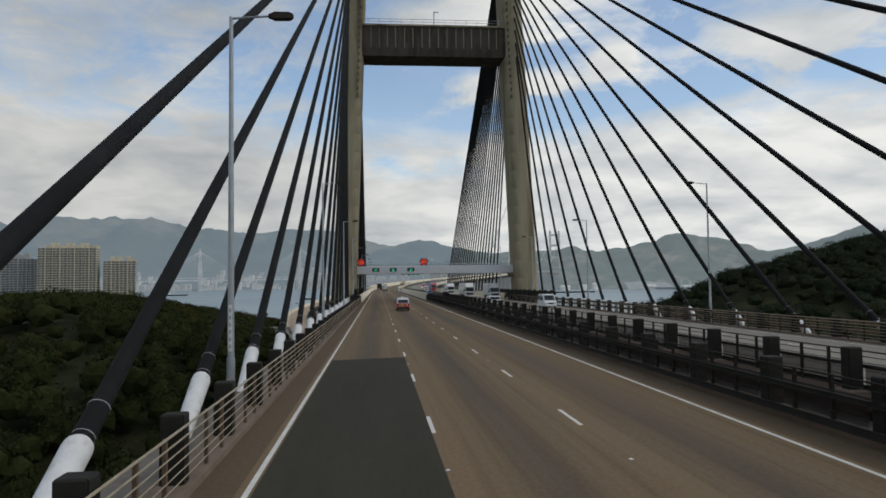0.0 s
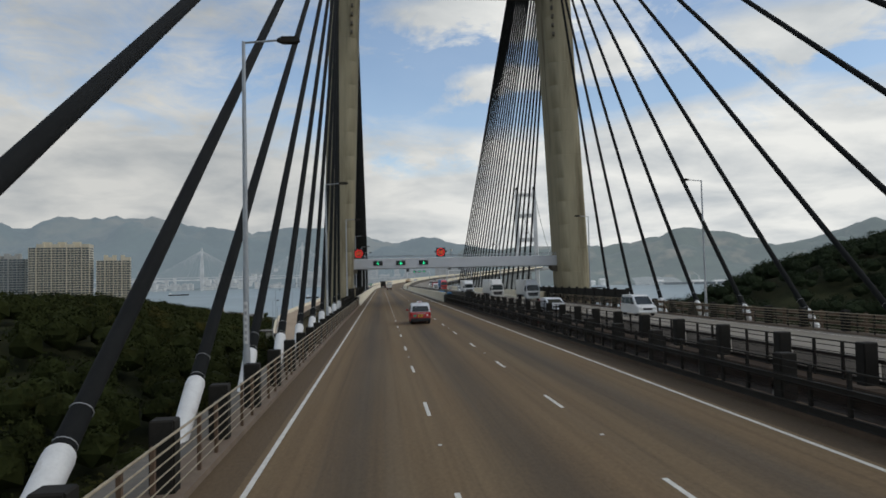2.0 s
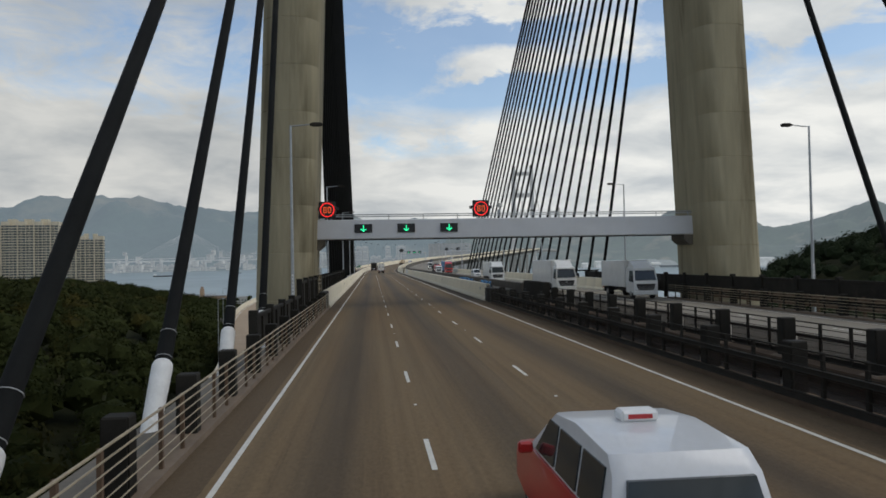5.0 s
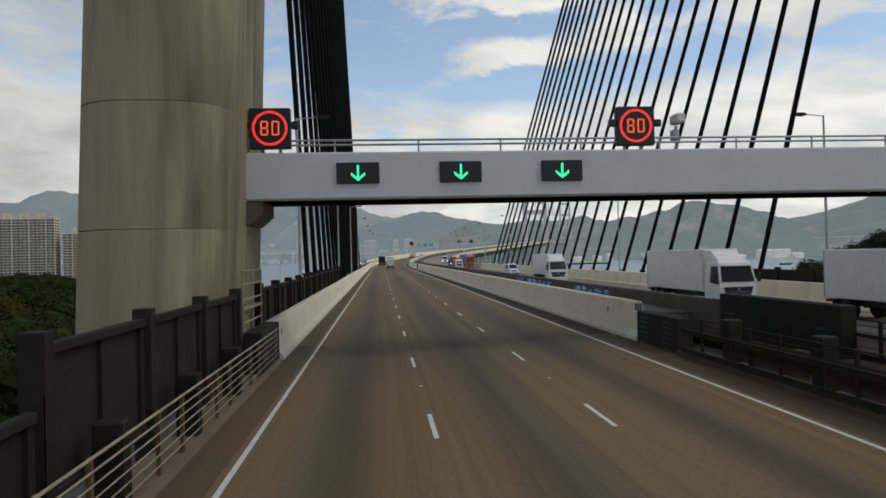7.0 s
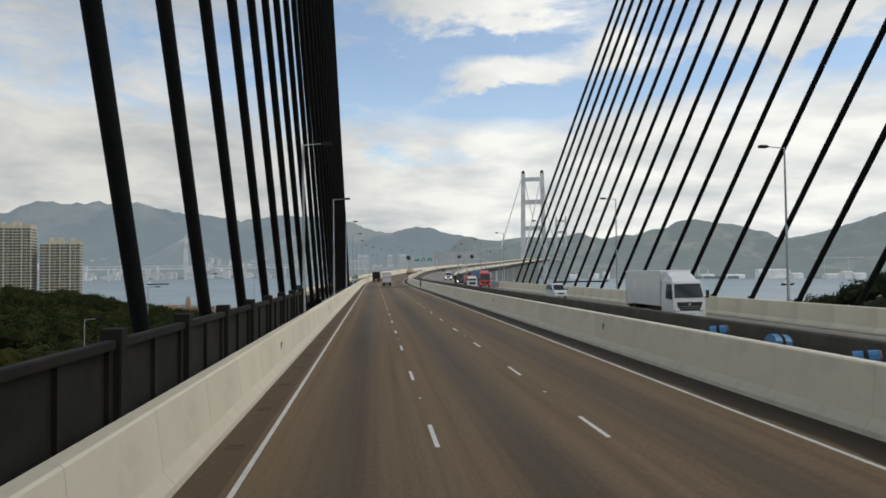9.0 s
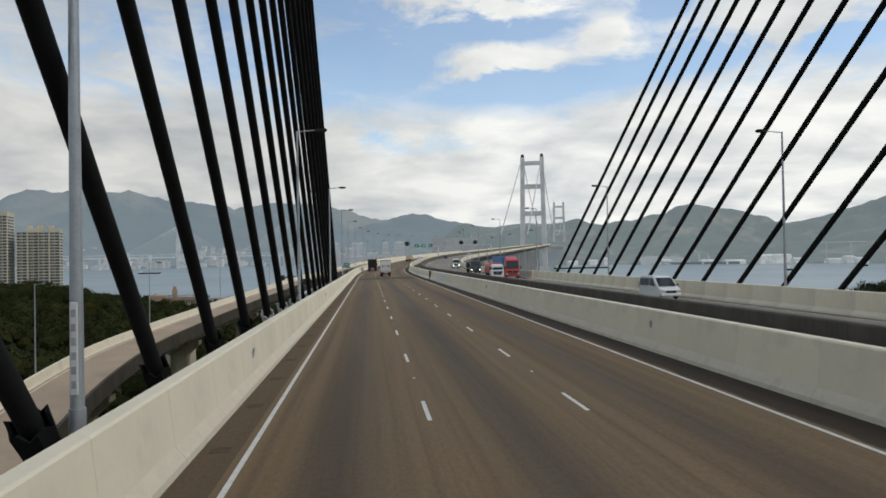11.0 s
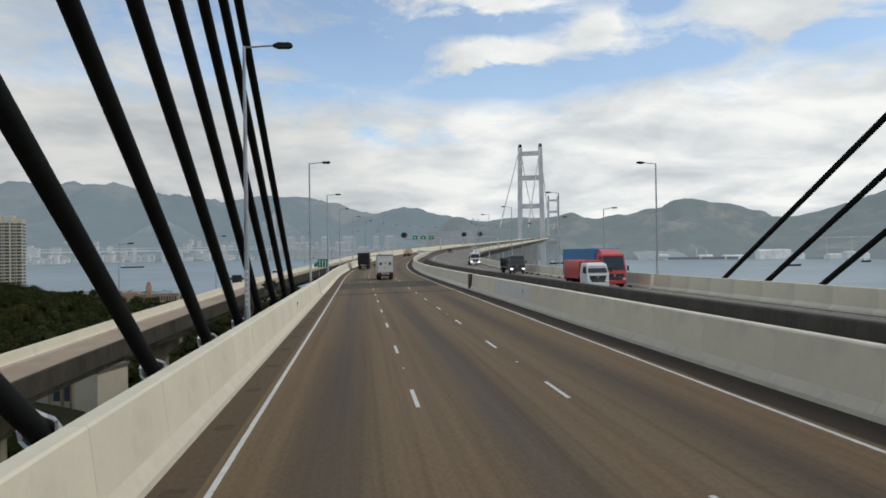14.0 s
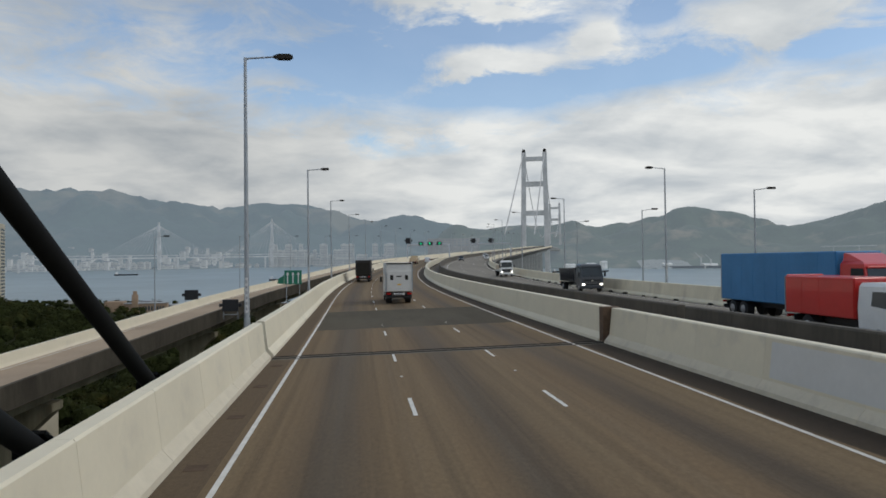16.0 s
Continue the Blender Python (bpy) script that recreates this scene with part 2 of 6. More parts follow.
STEEL_DARK = material("dark_painted_steel", (0.021, 0.019, 0.015), 0.8, 0.0, var=0.35, scale=1.5, fine=18, bump=0.06, spots=(0.042, 0.033, 0.024), spot_at=0.60, per_object=0.15, sheen=0.18)
KERB_DARK = material("grimy_median_kerb", (0.090, 0.062, 0.041), 0.95, var=0.35, scale=0.9, fine=14, bump=0.2, spots=(0.17, 0.14, 0.11), spot_at=0.66, sheen=0.2)
REPAINT = material("pale_grey_repaint", (0.64, 0.625, 0.575), 0.75, var=0.06, scale=0.5, fine=6, bump=0.04)
JOINT_STEEL = material("worn_joint_steel", (0.15, 0.13, 0.10), 0.95, 0.0, sheen=0.15, var=0.25, scale=2, fine=20, bump=0.05)
RUST = material("rusty_steel", (0.12, 0.075, 0.045), 0.85, 0.1, var=0.4, scale=4, fine=30, bump=0.1)
RAIL = material("weathered_rail_paint", (0.34, 0.285, 0.19), 0.55, 0.1, var=0.3, scale=2, fine=25, bump=0.05, spots=(0.20, 0.11, 0.06), spot_at=0.6)
CABLE = material("black_cable_sheath", (0.009, 0.0095, 0.009), 0.85, var=0.35, scale=0.6, fine=10, bump=0.03, spots=(0.024, 0.023, 0.020), spot_at=0.62, sheen=0.16)
SLEEVE = material("white_sleeve_paint", (0.64, 0.635, 0.61), 0.6, var=0.14, scale=2, fine=20, bump=0.05, spots=(0.44, 0.40, 0.34), spot_at=0.58)
BOOT = material("grey_cable_boot", (0.35, 0.35, 0.35), 0.6, var=0.3, scale=5, fine=30, bump=0.2)
GALV = material("galvanised_steel", (0.36, 0.38, 0.39), 0.5, 0.55, var=0.16, scale=2.5, fine=20, bump=0.04)
GANTRY = material("pale_grey_paint", (0.56, 0.57, 0.58), 0.5, var=0.07, scale=0.5, fine=10, bump=0.03, spots=(0.44, 0.44, 0.43), spot_at=0.64)
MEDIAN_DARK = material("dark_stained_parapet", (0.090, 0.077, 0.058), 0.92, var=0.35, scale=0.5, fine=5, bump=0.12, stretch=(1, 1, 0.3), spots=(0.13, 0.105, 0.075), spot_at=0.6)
FAR_WALL = material("tan_parapet", (0.76, 0.675, 0.49), 0.8, var=0.12, scale=0.4, fine=5, bump=0.06, stretch=(1, 1, 0.3), spots=(0.52, 0.44, 0.32), spot_at=0.58)
BLACK = material("matt_black", (0.012, 0.012, 0.013), 0.55, var=0.3, scale=3, fine=20, bump=0.03)
MESH = material("dark_wire_mesh", (0.040, 0.029, 0.023), 0.8, var=0.3, scale=2, fine=20, bump=0.0, sheen=0.2)
MESH.node_tree.nodes["Principled BSDF"].inputs["Alpha"].default_value = 0.5
GREEN_LED = glow("green_signal", (0.02, 0.85, 0.36), 1.6)
RED_LED = glow("red_signal", (1.0, 0.03, 0.03), 1.1)
AMBER_LED = glow("amber_signal", (1.0, 0.13, 0.03), 0.9)


# ---------------------------------------------------------------- mesh tools
class Mesh:
    """Collects faces in plain lists."""

    def __init__(self):
        self.v, self.f, self.smooth = [], [], False

    def add(self, verts, faces):
        n = len(self.v)
        self.v += [tuple(q) for q in verts]
        self.f += [tuple(n + i for i in f) for f in faces]
        return self

    def box(self, x0, x1, y0, y1, z0, z1, top=0.0):
        """A block; top: how far the upper edges are drawn in."""
        t = top
        return self.add([(x0, y0, z0), (x1, y0, z0), (x1, y1, z0), (x0, y1, z0),
                         (x0 + t, y0 + t, z1), (x1 - t, y0 + t, z1), (x1 - t, y1 - t, z1), (x0 + t, y1 - t, z1)],
                        [(3, 2, 1, 0), (4, 5, 6, 7), (0, 1, 5, 4), (1, 2, 6, 5), (2, 3, 7, 6), (3, 0, 4, 7)])

    def soft_box(self, x0, x1, y0, y1, z0, z1, b=0.03):
        """A block with all its edges cut off by b."""
        self.loft([[(x0 + b, y0 + b, z0), (x1 - b, y0 + b, z0), (x1 - b, y1 - b, z0), (x0 + b, y1 - b, z0)],
                   [(x0, y0 + b, z0 + b), (x1, y0 + b, z0 + b), (x1, y1 - b, z0 + b), (x0, y1 - b, z0 + b)],
                   [(x0, y0 + b, z1 - b), (x1, y0 + b, z1 - b), (x1, y1 - b, z1 - b), (x0, y1 - b, z1 - b)],
                   [(x0 + b, y0 + b, z1), (x1 - b, y0 + b, z1), (x1 - b, y1 - b, z1), (x0 + b, y1 - b, z1)]])
        self.loft([[(x0 + b, y0, z0 + b), (x1 - b, y0, z0 + b), (x1 - b, y0, z1 - b), (x0 + b, y0, z1 - b)],
                   [(x0 + b, y0 + b, z0), (x1 - b, y0 + b, z0), (x1 - b, y0 + b, z1), (x0 + b, y0 + b, z1)]], caps=(True, False))
        self.loft([[(x0 + b, y1 - b, z0), (x1 - b, y1 - b, z0), (x1 - b, y1 - b, z1), (x0 + b, y1 - b, z1)],
                   [(x0 + b, y1, z0 + b), (x1 - b, y1, z0 + b), (x1 - b, y1, z1 - b), (x0 + b, y1, z1 - b)]], caps=(False, True))
        return self

    def loft(self, rings, caps=(True, True)):
        """Joins rings of equally many points."""
        n, m = len(rings[0]), len(rings)
        verts = [q for r in rings for q in r]
        faces = [(i * n + j, i * n + (j + 1) % n, (i + 1) * n + (j + 1) % n, (i + 1) * n + j) for i in range(m - 1) for j in range(n)]
        if caps[0]:
            faces.append(tuple(range(n))[::-1])
        if caps[1]:
            faces.append(tuple((m - 1) * n + j for j in range(n)))
        return self.add(verts, faces)

    def tube(self, p, q, r0, r1=None, n=10):
        p, q = Vector(p), Vector(q)
        r1 = r0 if r1 is None else r1
        d = (q - p).normalized()
        a = d.orthogonal().normalized()
        b = d.cross(a)
        ring = lambda c, r: [tuple(c + (a * math.cos(2 * math.pi * k / n) + b * math.sin(2 * math.pi * k / n)) * r) for k in range(n)]
        return self.loft([ring(p, r0), ring(q, r1)])

    def prism(self, profile, axis, a, b):
        """A profile of (u, v) points drawn along an axis from a to b."""
        put = {"x": lambda u, v, w: (w, u, v), "y": lambda u, v, w: (u, w, v), "z": lambda u, v, w: (u, v, w)}[axis]
        return self.loft([[put(u, v, a) for u, v in profile], [put(u, v, b) for u, v in profile]])

    def data(self, name, mat):
        d = bpy.data.meshes.new(name)
        d.from_pydata(self.v, [], self.f)
        d.materials.append(mat)
        bm = bmesh.new()
        bm.from_mesh(d)
        bmesh.ops.recalc_face_normals(bm, faces=bm.faces)
        bm.to_mesh(d)
        bm.free()
        if self.smooth:
            d.polygons.foreach_set("use_smooth", [True] * len(d.polygons))
            d.set_sharp_from_angle(angle=radians(35))
        return d


def part(name, mesh, mat, parent=None, label="", smooth=False, at=None):
    mesh.smooth = smooth
    ob = new(name, mesh.data(name, mat))
    ob.parent = parent
    if at:
        ob.location = at
    return tagged(ob, label)


def shared(name, data, parent, at=(0, 0, 0), turn=0.0):
    ob = new(name, data)
    ob.parent = parent
    ob.location = at
    ob.rotation_euler = (0, 0, turn)
    return ob


def thing(name, label, category, group="", kind="", at=(0, 0, 0), turn=0.0):
    ob = new(name)
    ob.location = at
    ob.rotation_euler = (0, 0, turn)
    ob.empty_display_size = 0.3
    return tagged(ob, label, category, group, kind)


def structure(name, mesh, mat, label, category, smooth=False):
    ob = part(name, mesh, mat, None, label, smooth)
    return tagged(ob, category=category, kind="structure")


# ---------------------------------------------------------------- the line of the road
FALL = 0.0212                    # crossfall of each carriageway, up to the median
MID = 10.75                      # the bridge's axis
BEND, RADIUS, SWING = 345.0, 900.0, radians(17.4)   # the viaduct bends to the right, then runs straight
SAG, SAG_R, GRADE = 312.0, 7000.0, 0.024


def rise(s):
    d = max(0.0, s - SAG)
    cap = GRADE * SAG_R
    return d * d / (2 * SAG_R) if d < cap else cap * cap / (2 * SAG_R) + GRADE * (d - cap)


def on_road(s, off, dz=0.0):
    """The point at s metres along and off metres to the right of the left lane line."""
    z = FALL * (off if off < MID else 2 * MID - off) + rise(s) + dz
    if s <= BEND:
        return (off, s, z)
    a = min(SWING, (s - BEND) / RADIUS)
    more = s - BEND - RADIUS * a
    return (RADIUS * (1 - math.cos(a)) + off * math.cos(a) + more * math.sin(a), BEND + RADIUS * math.sin(a) - off * math.sin(a) + more * math.cos(a), z)


def heading(s):
    return -min(SWING, max(0.0, s - BEND) / RADIUS)


def stations(s0, s1, step=8.0):
    cuts = [s0]
    s = s0
    while s < s1 - 1e-6:
        s = min(s1, s + (60.0 if s < BEND - 65 else step))
        cuts.append(s)
    return cuts


def swept(name, profile, s0, s1, mat, label="", parent=None, closed=True, uv=False):
    """A section of (off, height over the road) points drawn along the road."""
    ss = stations(s0, s1)
    m = Mesh()
    rings = [[on_road(s, o, dz) for o, dz in profile] for s in ss]
    if closed:
        m.loft(rings)
    else:
        n = len(profile)
        m.add([q for r in rings for q in r], [(i * n + j, i * n + j + 1, (i + 1) * n + j + 1, (i + 1) * n + j) for i in range(len(ss) - 1) for j in range(n - 1)])
    ob = part(name, m, mat, parent, label)
    if uv:
        lay = ob.data.uv_layers.new(name="road")
        flat = [(o, s) for s in ss for o, dz in profile]
        for loop in ob.data.loops:
            lay.data[loop.index].uv = flat[loop.vertex_index]
        if sum(q.normal.z for q in ob.data.polygons) < 0:
            ob.data.flip_normals()
    return ob


S0, TOWER, JOINT, S1 = -70.0, 145.0, 307.5, 1500.0


def carriageways():
    cols = [(-4.75 + 13.5 * k / 6, 0.0) for k in range(7)]
    tagged(swept("road", cols, S0, S1, ASPHALT, "worn brownish asphalt carriageway with oil streaks", closed=False, uv=True), category="road", kind="structure")
    cols = [(2 * MID + 4.75 - 13.5 * k / 6, 0.0) for k in range(7)]
    tagged(swept("road_opposite", cols, S0, S1, PALE_ASPHALT, "pale worn asphalt carriageway for the oncoming traffic", closed=False, uv=True), category="road", kind="structure")
    slab = [(-7.1, -0.45), (-6.9, -0.22), (-4.7, -0.2), (-4.7, -0.02), (8.7, -0.02), (8.7, -0.6), (12.8, -0.6), (12.8, -0.02), (26.2, -0.02), (26.2, -0.2), (28.4, -0.22), (28.6, -0.45), (27.5, -1.6), (22.0, -4.4), (-0.5, -4.4), (-6.0, -1.6)]
    tagged(swept("deck", slab, S0, S1, CONCRETE_DARK, "grey concrete bridge deck with tapered edges", closed=True), category="bridge deck", kind="structure")


def lane_paint():
    line = lambda o, s0, s1, label: tagged(swept("edge_line", [(o - 0.056, 0.004), (o + 0.056, 0.004)], s0, s1, PAINT, label, closed=False), category="road marking", kind="structure")
    for o in (-3.69, 7.41, 2 * MID + 3.69, 2 * MID - 7.41):
        line(o, S0, S1, "solid white edge line on the asphalt")
    for o in (0.0, 3.65, 2 * MID, 2 * MID - 3.65):
        s = 17.0 - 9.0 * 9
        lane = thing("lane_line", "broken white lane line on the asphalt", "road marking", kind="structure")
        while s < 640:
            m = Mesh()
            m.add([on_road(s, o - 0.052, 0.004), on_road(s, o + 0.052, 0.004), on_road(s + 2.14, o + 0.052, 0.004), on_road(s + 2.14, o - 0.052, 0.004)], [(0, 1, 2, 3)])
            part("dash", m, PAINT, lane)
            s += 9.0


carriageways()
lane_paint()


def road_details():
    m = Mesh()
    m.add([on_road(-60, -3.58, 0.003), on_road(-60, -0.05, 0.003), on_road(34.7, -0.05, 0.003), on_road(34.6, -3.58, 0.003)], [(0, 1, 2, 3)])
    structure("road_patch", m, PATCH, "dark rectangle of newly laid asphalt in the slow lane", "road patch")
    m = Mesh()
    for a, b, h in ((-0.6, -0.3, 0.006), (0.0, 0.25, 0.006)):
        m.add([on_road(JOINT + a, -4.7, h), on_road(JOINT + a, 8.7, h), on_road(JOINT + b, 8.7, h), on_road(JOINT + b, -4.7, h)], [(0, 1, 2, 3)])
    structure("joint_edge", m, JOINT_STEEL, "steel edges of the expansion joint across the road", "expansion joint")
    m = Mesh().add([on_road(JOINT - 0.35, -4.7, 0.003), on_road(JOINT - 0.35, 8.7, 0.003), on_road(JOINT + 0.55, 8.7, 0.003), on_road(JOINT + 0.55, -4.7, 0.003)], [(0, 1, 2, 3)])
    structure("joint_gap", m, RUBBER, "black rubber strip of the expansion joint", "expansion joint")
    m = Mesh().add([on_road(JOINT + 10.5, -3.6, 0.003), on_road(JOINT + 10.5, 7.3, 0.003), on_road(JOINT + 24, 7.3, 0.003), on_road(JOINT + 24, -3.6, 0.003)], [(0, 1, 2, 3)])
    structure("road_patch_far", m, WORN_PATCH, "dark band of patched, worn asphalt across all lanes", "road patch")
    stud = Mesh().box(-0.045, 0.045, -0.05, 0.05, 0.0, 0.02, 0.015).data("road_stud", PAINT)
    plate = Mesh().box(-0.065, 0.065, -0.09, 0.09, 0.0, 0.007, 0.01).data("stud_base", KERB)
    for o in (0.0, 3.65):
        for k in range(-2, 20):
            s = 17.0 + 9.0 * (2 * k) - 3.4
            t = thing("road_stud", "white reflecting road stud between two lane dashes", "road stud", "road studs", at=on_road(s, o, 0.002))
            shared("reflector", stud, t)
            shared("base_plate", plate, t)
    hole = Mesh().box(-0.20, 0.20, -0.20, 0.20, 0.0, 0.010, 0.015).data("drain_grate", KERB_DARK)
    s = 150.0
    while s < 306:
        ob = new("drain_grate", hole)
        ob.location = on_road(s, -4.28, 0.002)
        tagged(ob, "rusty square drain grate in the gutter", "drain", "gutter drains")
        s += 4.2


PROFILE = [(-4.68, 0.0), (-4.70, 0.12), (-4.90, 0.34), (-5.02, 1.40), (-5.06, 1.44), (-5.34, 1.44), (-5.38, 1.38), (-5.38, -0.2), (-4.70, -0.2)]


def parapets():
    """Concrete parapets of the side span, in cast lengths, and the plain ones of the viaduct."""
    def lengths(name, side, s0, s1, mat, foot_mat, label):
        wall = thing(name, label, "parapet", kind="structure")
        n = round((s1 - s0) / 3.6)
        step = (s1 - s0) / n
        flip = (lambda o: o) if side == "left" else (lambda o: 2 * 1.985 - o) if side == "right" else (lambda o: 2 * MID - (2 * 1.985 - o)) if side == "inner" else (lambda o: 2 * MID - o)
        base = FALL * flip(-4.68) if side in ("left", "right") else FALL * (2 * MID - flip(-4.68))
        up, low = Mesh(), Mesh()
        up.prism([(flip(a), b) for a, b in PROFILE[2:8] + [(-4.90, -0.2)]], "y", 0.005, step - 0.005)
        low.prism([(flip(a), b) for a, b in PROFILE[:3] + [(-4.92, 0.34), (-4.92, -0.2), (-4.70, -0.2)]], "y", 0.005, step - 0.005)
        du, dl = up.data("panel", mat), low.data("foot", foot_mat)
        for k in range(n):
            shared("panel", du, wall, (0, s0 + k * step, base))
            shared("foot", dl, wall, (0, s0 + k * step, base))
        core = [(flip(-4.99), 0.30), (flip(-5.36), 0.30), (flip(-5.36), 1.36), (flip(-5.06), 1.36)]
        m = Mesh().prism([(a, b + base) for a, b in core], "y", s0, s1)
        part("joint_filler", m, CONCRETE_DARK, wall)
        return wall

    def long(name, side, s0, s1, mat, label):
        flip = (lambda o: o) if side == "left" else (lambda o: 2 * 1.985 - o) if side == "right" else (lambda o: 2 * MID - (2 * 1.985 - o)) if side == "inner" else (lambda o: 2 * MID - o)
        tagged(swept(name, [(flip(a), b) for a, b in PROFILE], s0, s1, mat, label), category="parapet", kind="structure")
    lengths("parapet_left", "left", 146.6, 307.2, PARAPET, SKIRT, "cream concrete parapet in cast lengths with a stained foot")
    lengths("parapet_right", "right", 147.2, 307.2, PARAPET, SKIRT, "cream concrete median parapet in cast lengths")
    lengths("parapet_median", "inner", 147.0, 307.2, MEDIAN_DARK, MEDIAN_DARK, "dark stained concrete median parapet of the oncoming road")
    lengths("parapet_far", "outer", 152.0, 307.2, FAR_WALL, FAR_WALL, "cream concrete parapet on the outer edge of the bridge")
    step = Mesh().prism([(8.66, 0.0), (8.68, 0.14), (8.87, 0.36), (8.95, 1.02), (8.99, 1.06), (9.33, 1.06), (9.33, -0.2), (8.68, -0.2)], "y", 146.24, 147.2)
    end = structure("parapet_end", step, PARAPET, "low stepped end of the cream median parapet", "parapet")
    end.location.z = FALL * 8.66
    long("parapet_left_viaduct", "left", 307.9, S1, PARAPET, "cream concrete parapet of the viaduct")
    long("parapet_right_viaduct", "right", 307.9, S1, PARAPET, "cream concrete median parapet of the viaduct")
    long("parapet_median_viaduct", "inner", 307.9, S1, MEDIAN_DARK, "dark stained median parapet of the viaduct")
    long("parapet_far_viaduct", "outer", 307.9, S1, FAR_WALL, "cream concrete outer parapet of the viaduct")


def crash_rails():
    """Post-and-wire rails of the main span: steel boxes every 4.2 m, thin posts between, wires in front."""
    box = Mesh().soft_box(-0.22, 0.22, -0.20, 0.20, 0.0, 1.32, 0.03).data("box_post", STEEL_DARK)
    thin = Mesh().box(-0.035, 0.035, -0.045, 0.045, 0.0, 1.12).data("thin_post", RUST)
    dark = Mesh().box(-0.035, 0.035, -0.045, 0.045, 0.0, 1.2).data("thin_post_dark", STEEL_DARK)

    def row(off, face, first, last, wires, label, kerb, rail_mat, thin_data, lower, kerb_mat=KERB):
        fence = thing("crash_rail", label, "crash rail")
        z = FALL * (off if off < MID else 2 * MID - off)
        y = first
        while y < last:
            shared("box_post", box, fence, (off, y, z + 0.08))
            for d in (1.4, 2.8):
                if y + d < last:
                    shared("thin_post", thin_data, fence, (off + face * 0.24, y + d, z + 0.1))
            y += 4.2
        for h, r in wires:
            part("wire", Mesh().tube((off + face * 0.31, first - 2, z + h), (off + face * 0.31, last, z + h), r, n=8), rail_mat, fence, smooth=True)
        if lower:
            net = Mesh().box(-0.006, 0.006, 0.30, 3.90, 0.30, 0.86).data("mesh_panel", MESH)
            yy = first
            while yy + 4.2 < last:
                shared("mesh_panel", net, fence, (off + face * 0.20, yy, z))
                yy += 4.2
            pad = Mesh().box(-0.34, 0.34, -0.36, 0.36, 0.0, 0.05, 0.05).data("post_pad", KERB)
            yy = first
            while yy < last:
                shared("post_pad", pad, fence, (off, yy, z + 0.13))
                yy += 4.2
            part("upper_rail", Mesh().soft_box(off + face * 0.28, off + face * 0.35, first - 2, last, z + 0.78, z + 0.90, 0.02), STEEL_DARK, fence)
            part("lower_rail", Mesh().soft_box(off + face * 0.28, off + face * 0.36, first - 2, last, z + 0.14, z + 0.30, 0.02), STEEL_DARK, fence)
        m = Mesh().box(min(off - 0.42, off + 0.42), max(off - 0.42, off + 0.42), first - 6, last + 0.4, z - 0.25, z + 0.13, 0.03)
        tagged(part(kerb, m, kerb_mat, None, "stained concrete kerb under the crash rail"), category="kerb", kind="structure")
        return fence
    wires = ((0.34, 0.012), (0.52, 0.012), (0.70, 0.013), (0.88, 0.014), (1.06, 0.017), (1.24, 0.024))
    row(-5.08, 1, -39.4 + 2.4, 145.5, wires, "rusty wire crash rail with dark steel box posts", "kerb_left", RAIL, thin, False)
    few = ((0.50, 0.010), (0.72, 0.010), (0.94, 0.011), (1.12, 0.013), (1.28, 0.022))
    row(8.98, -1, -39.4 + 2.4, 142.0, few, "dark steel median crash rail with box posts", "kerb_median", STEEL_DARK, dark, True, KERB_DARK)
    row(2 * MID - 8.98, 1, -39.4, 144.0, few, "dark steel median crash rail of the oncoming road", "kerb_median_opposite", STEEL_DARK, dark, True, KERB_DARK)
    row(2 * MID + 5.08, -1, -39.4, 148.0, wires, "weathered crash rail on the far edge of the bridge", "kerb_far", RAIL, dark, False)
    back = thing("edge_beam", "long rusty steel beams behind the far crash rail", "steel beam")
    for h in (0.42, 0.92):
        part("beam", Mesh().soft_box(2 * MID + 5.45, 2 * MID + 5.60, -41, 146, h - 0.1, h + 0.16, 0.02), RUST, back)
    for k in range(44):
        part("upright", Mesh().soft_box(2 * MID + 5.60, 2 * MID + 5.74, -40.5 + 4.2 * k, -40.3 + 4.2 * k, -0.2, 1.15, 0.02), RUST, back)
    # slotted end boxes where the rails meet the concrete
    for x0, x1, y0, y1, face in ((-5.4, -4.82, 142.6, 146.4, 1), (8.72, 9.3, 142.6, 146.2, -1), (12.25, 12.8, 139.4, 146.6, -1)):
        t = thing("rail_end_box", "dark slotted steel box joining rail and parapet", "rail transition")
        m = Mesh().soft_box(x0, x1, y0, y1, -0.05, 1.88 if x0 > 12 else 1.34, 0.03)
        part("box", m, STEEL_DARK, t)
        fx = x1 if face > 0 else x0
        for k in range(6):
            for yy in (y0 + 0.35, y1 - 1.1):
                part("slot", Mesh().box(fx - 0.012, fx + 0.012, yy, yy + 0.75, 0.2 + k * 0.18, 0.27 + k * 0.18), BLACK, t)


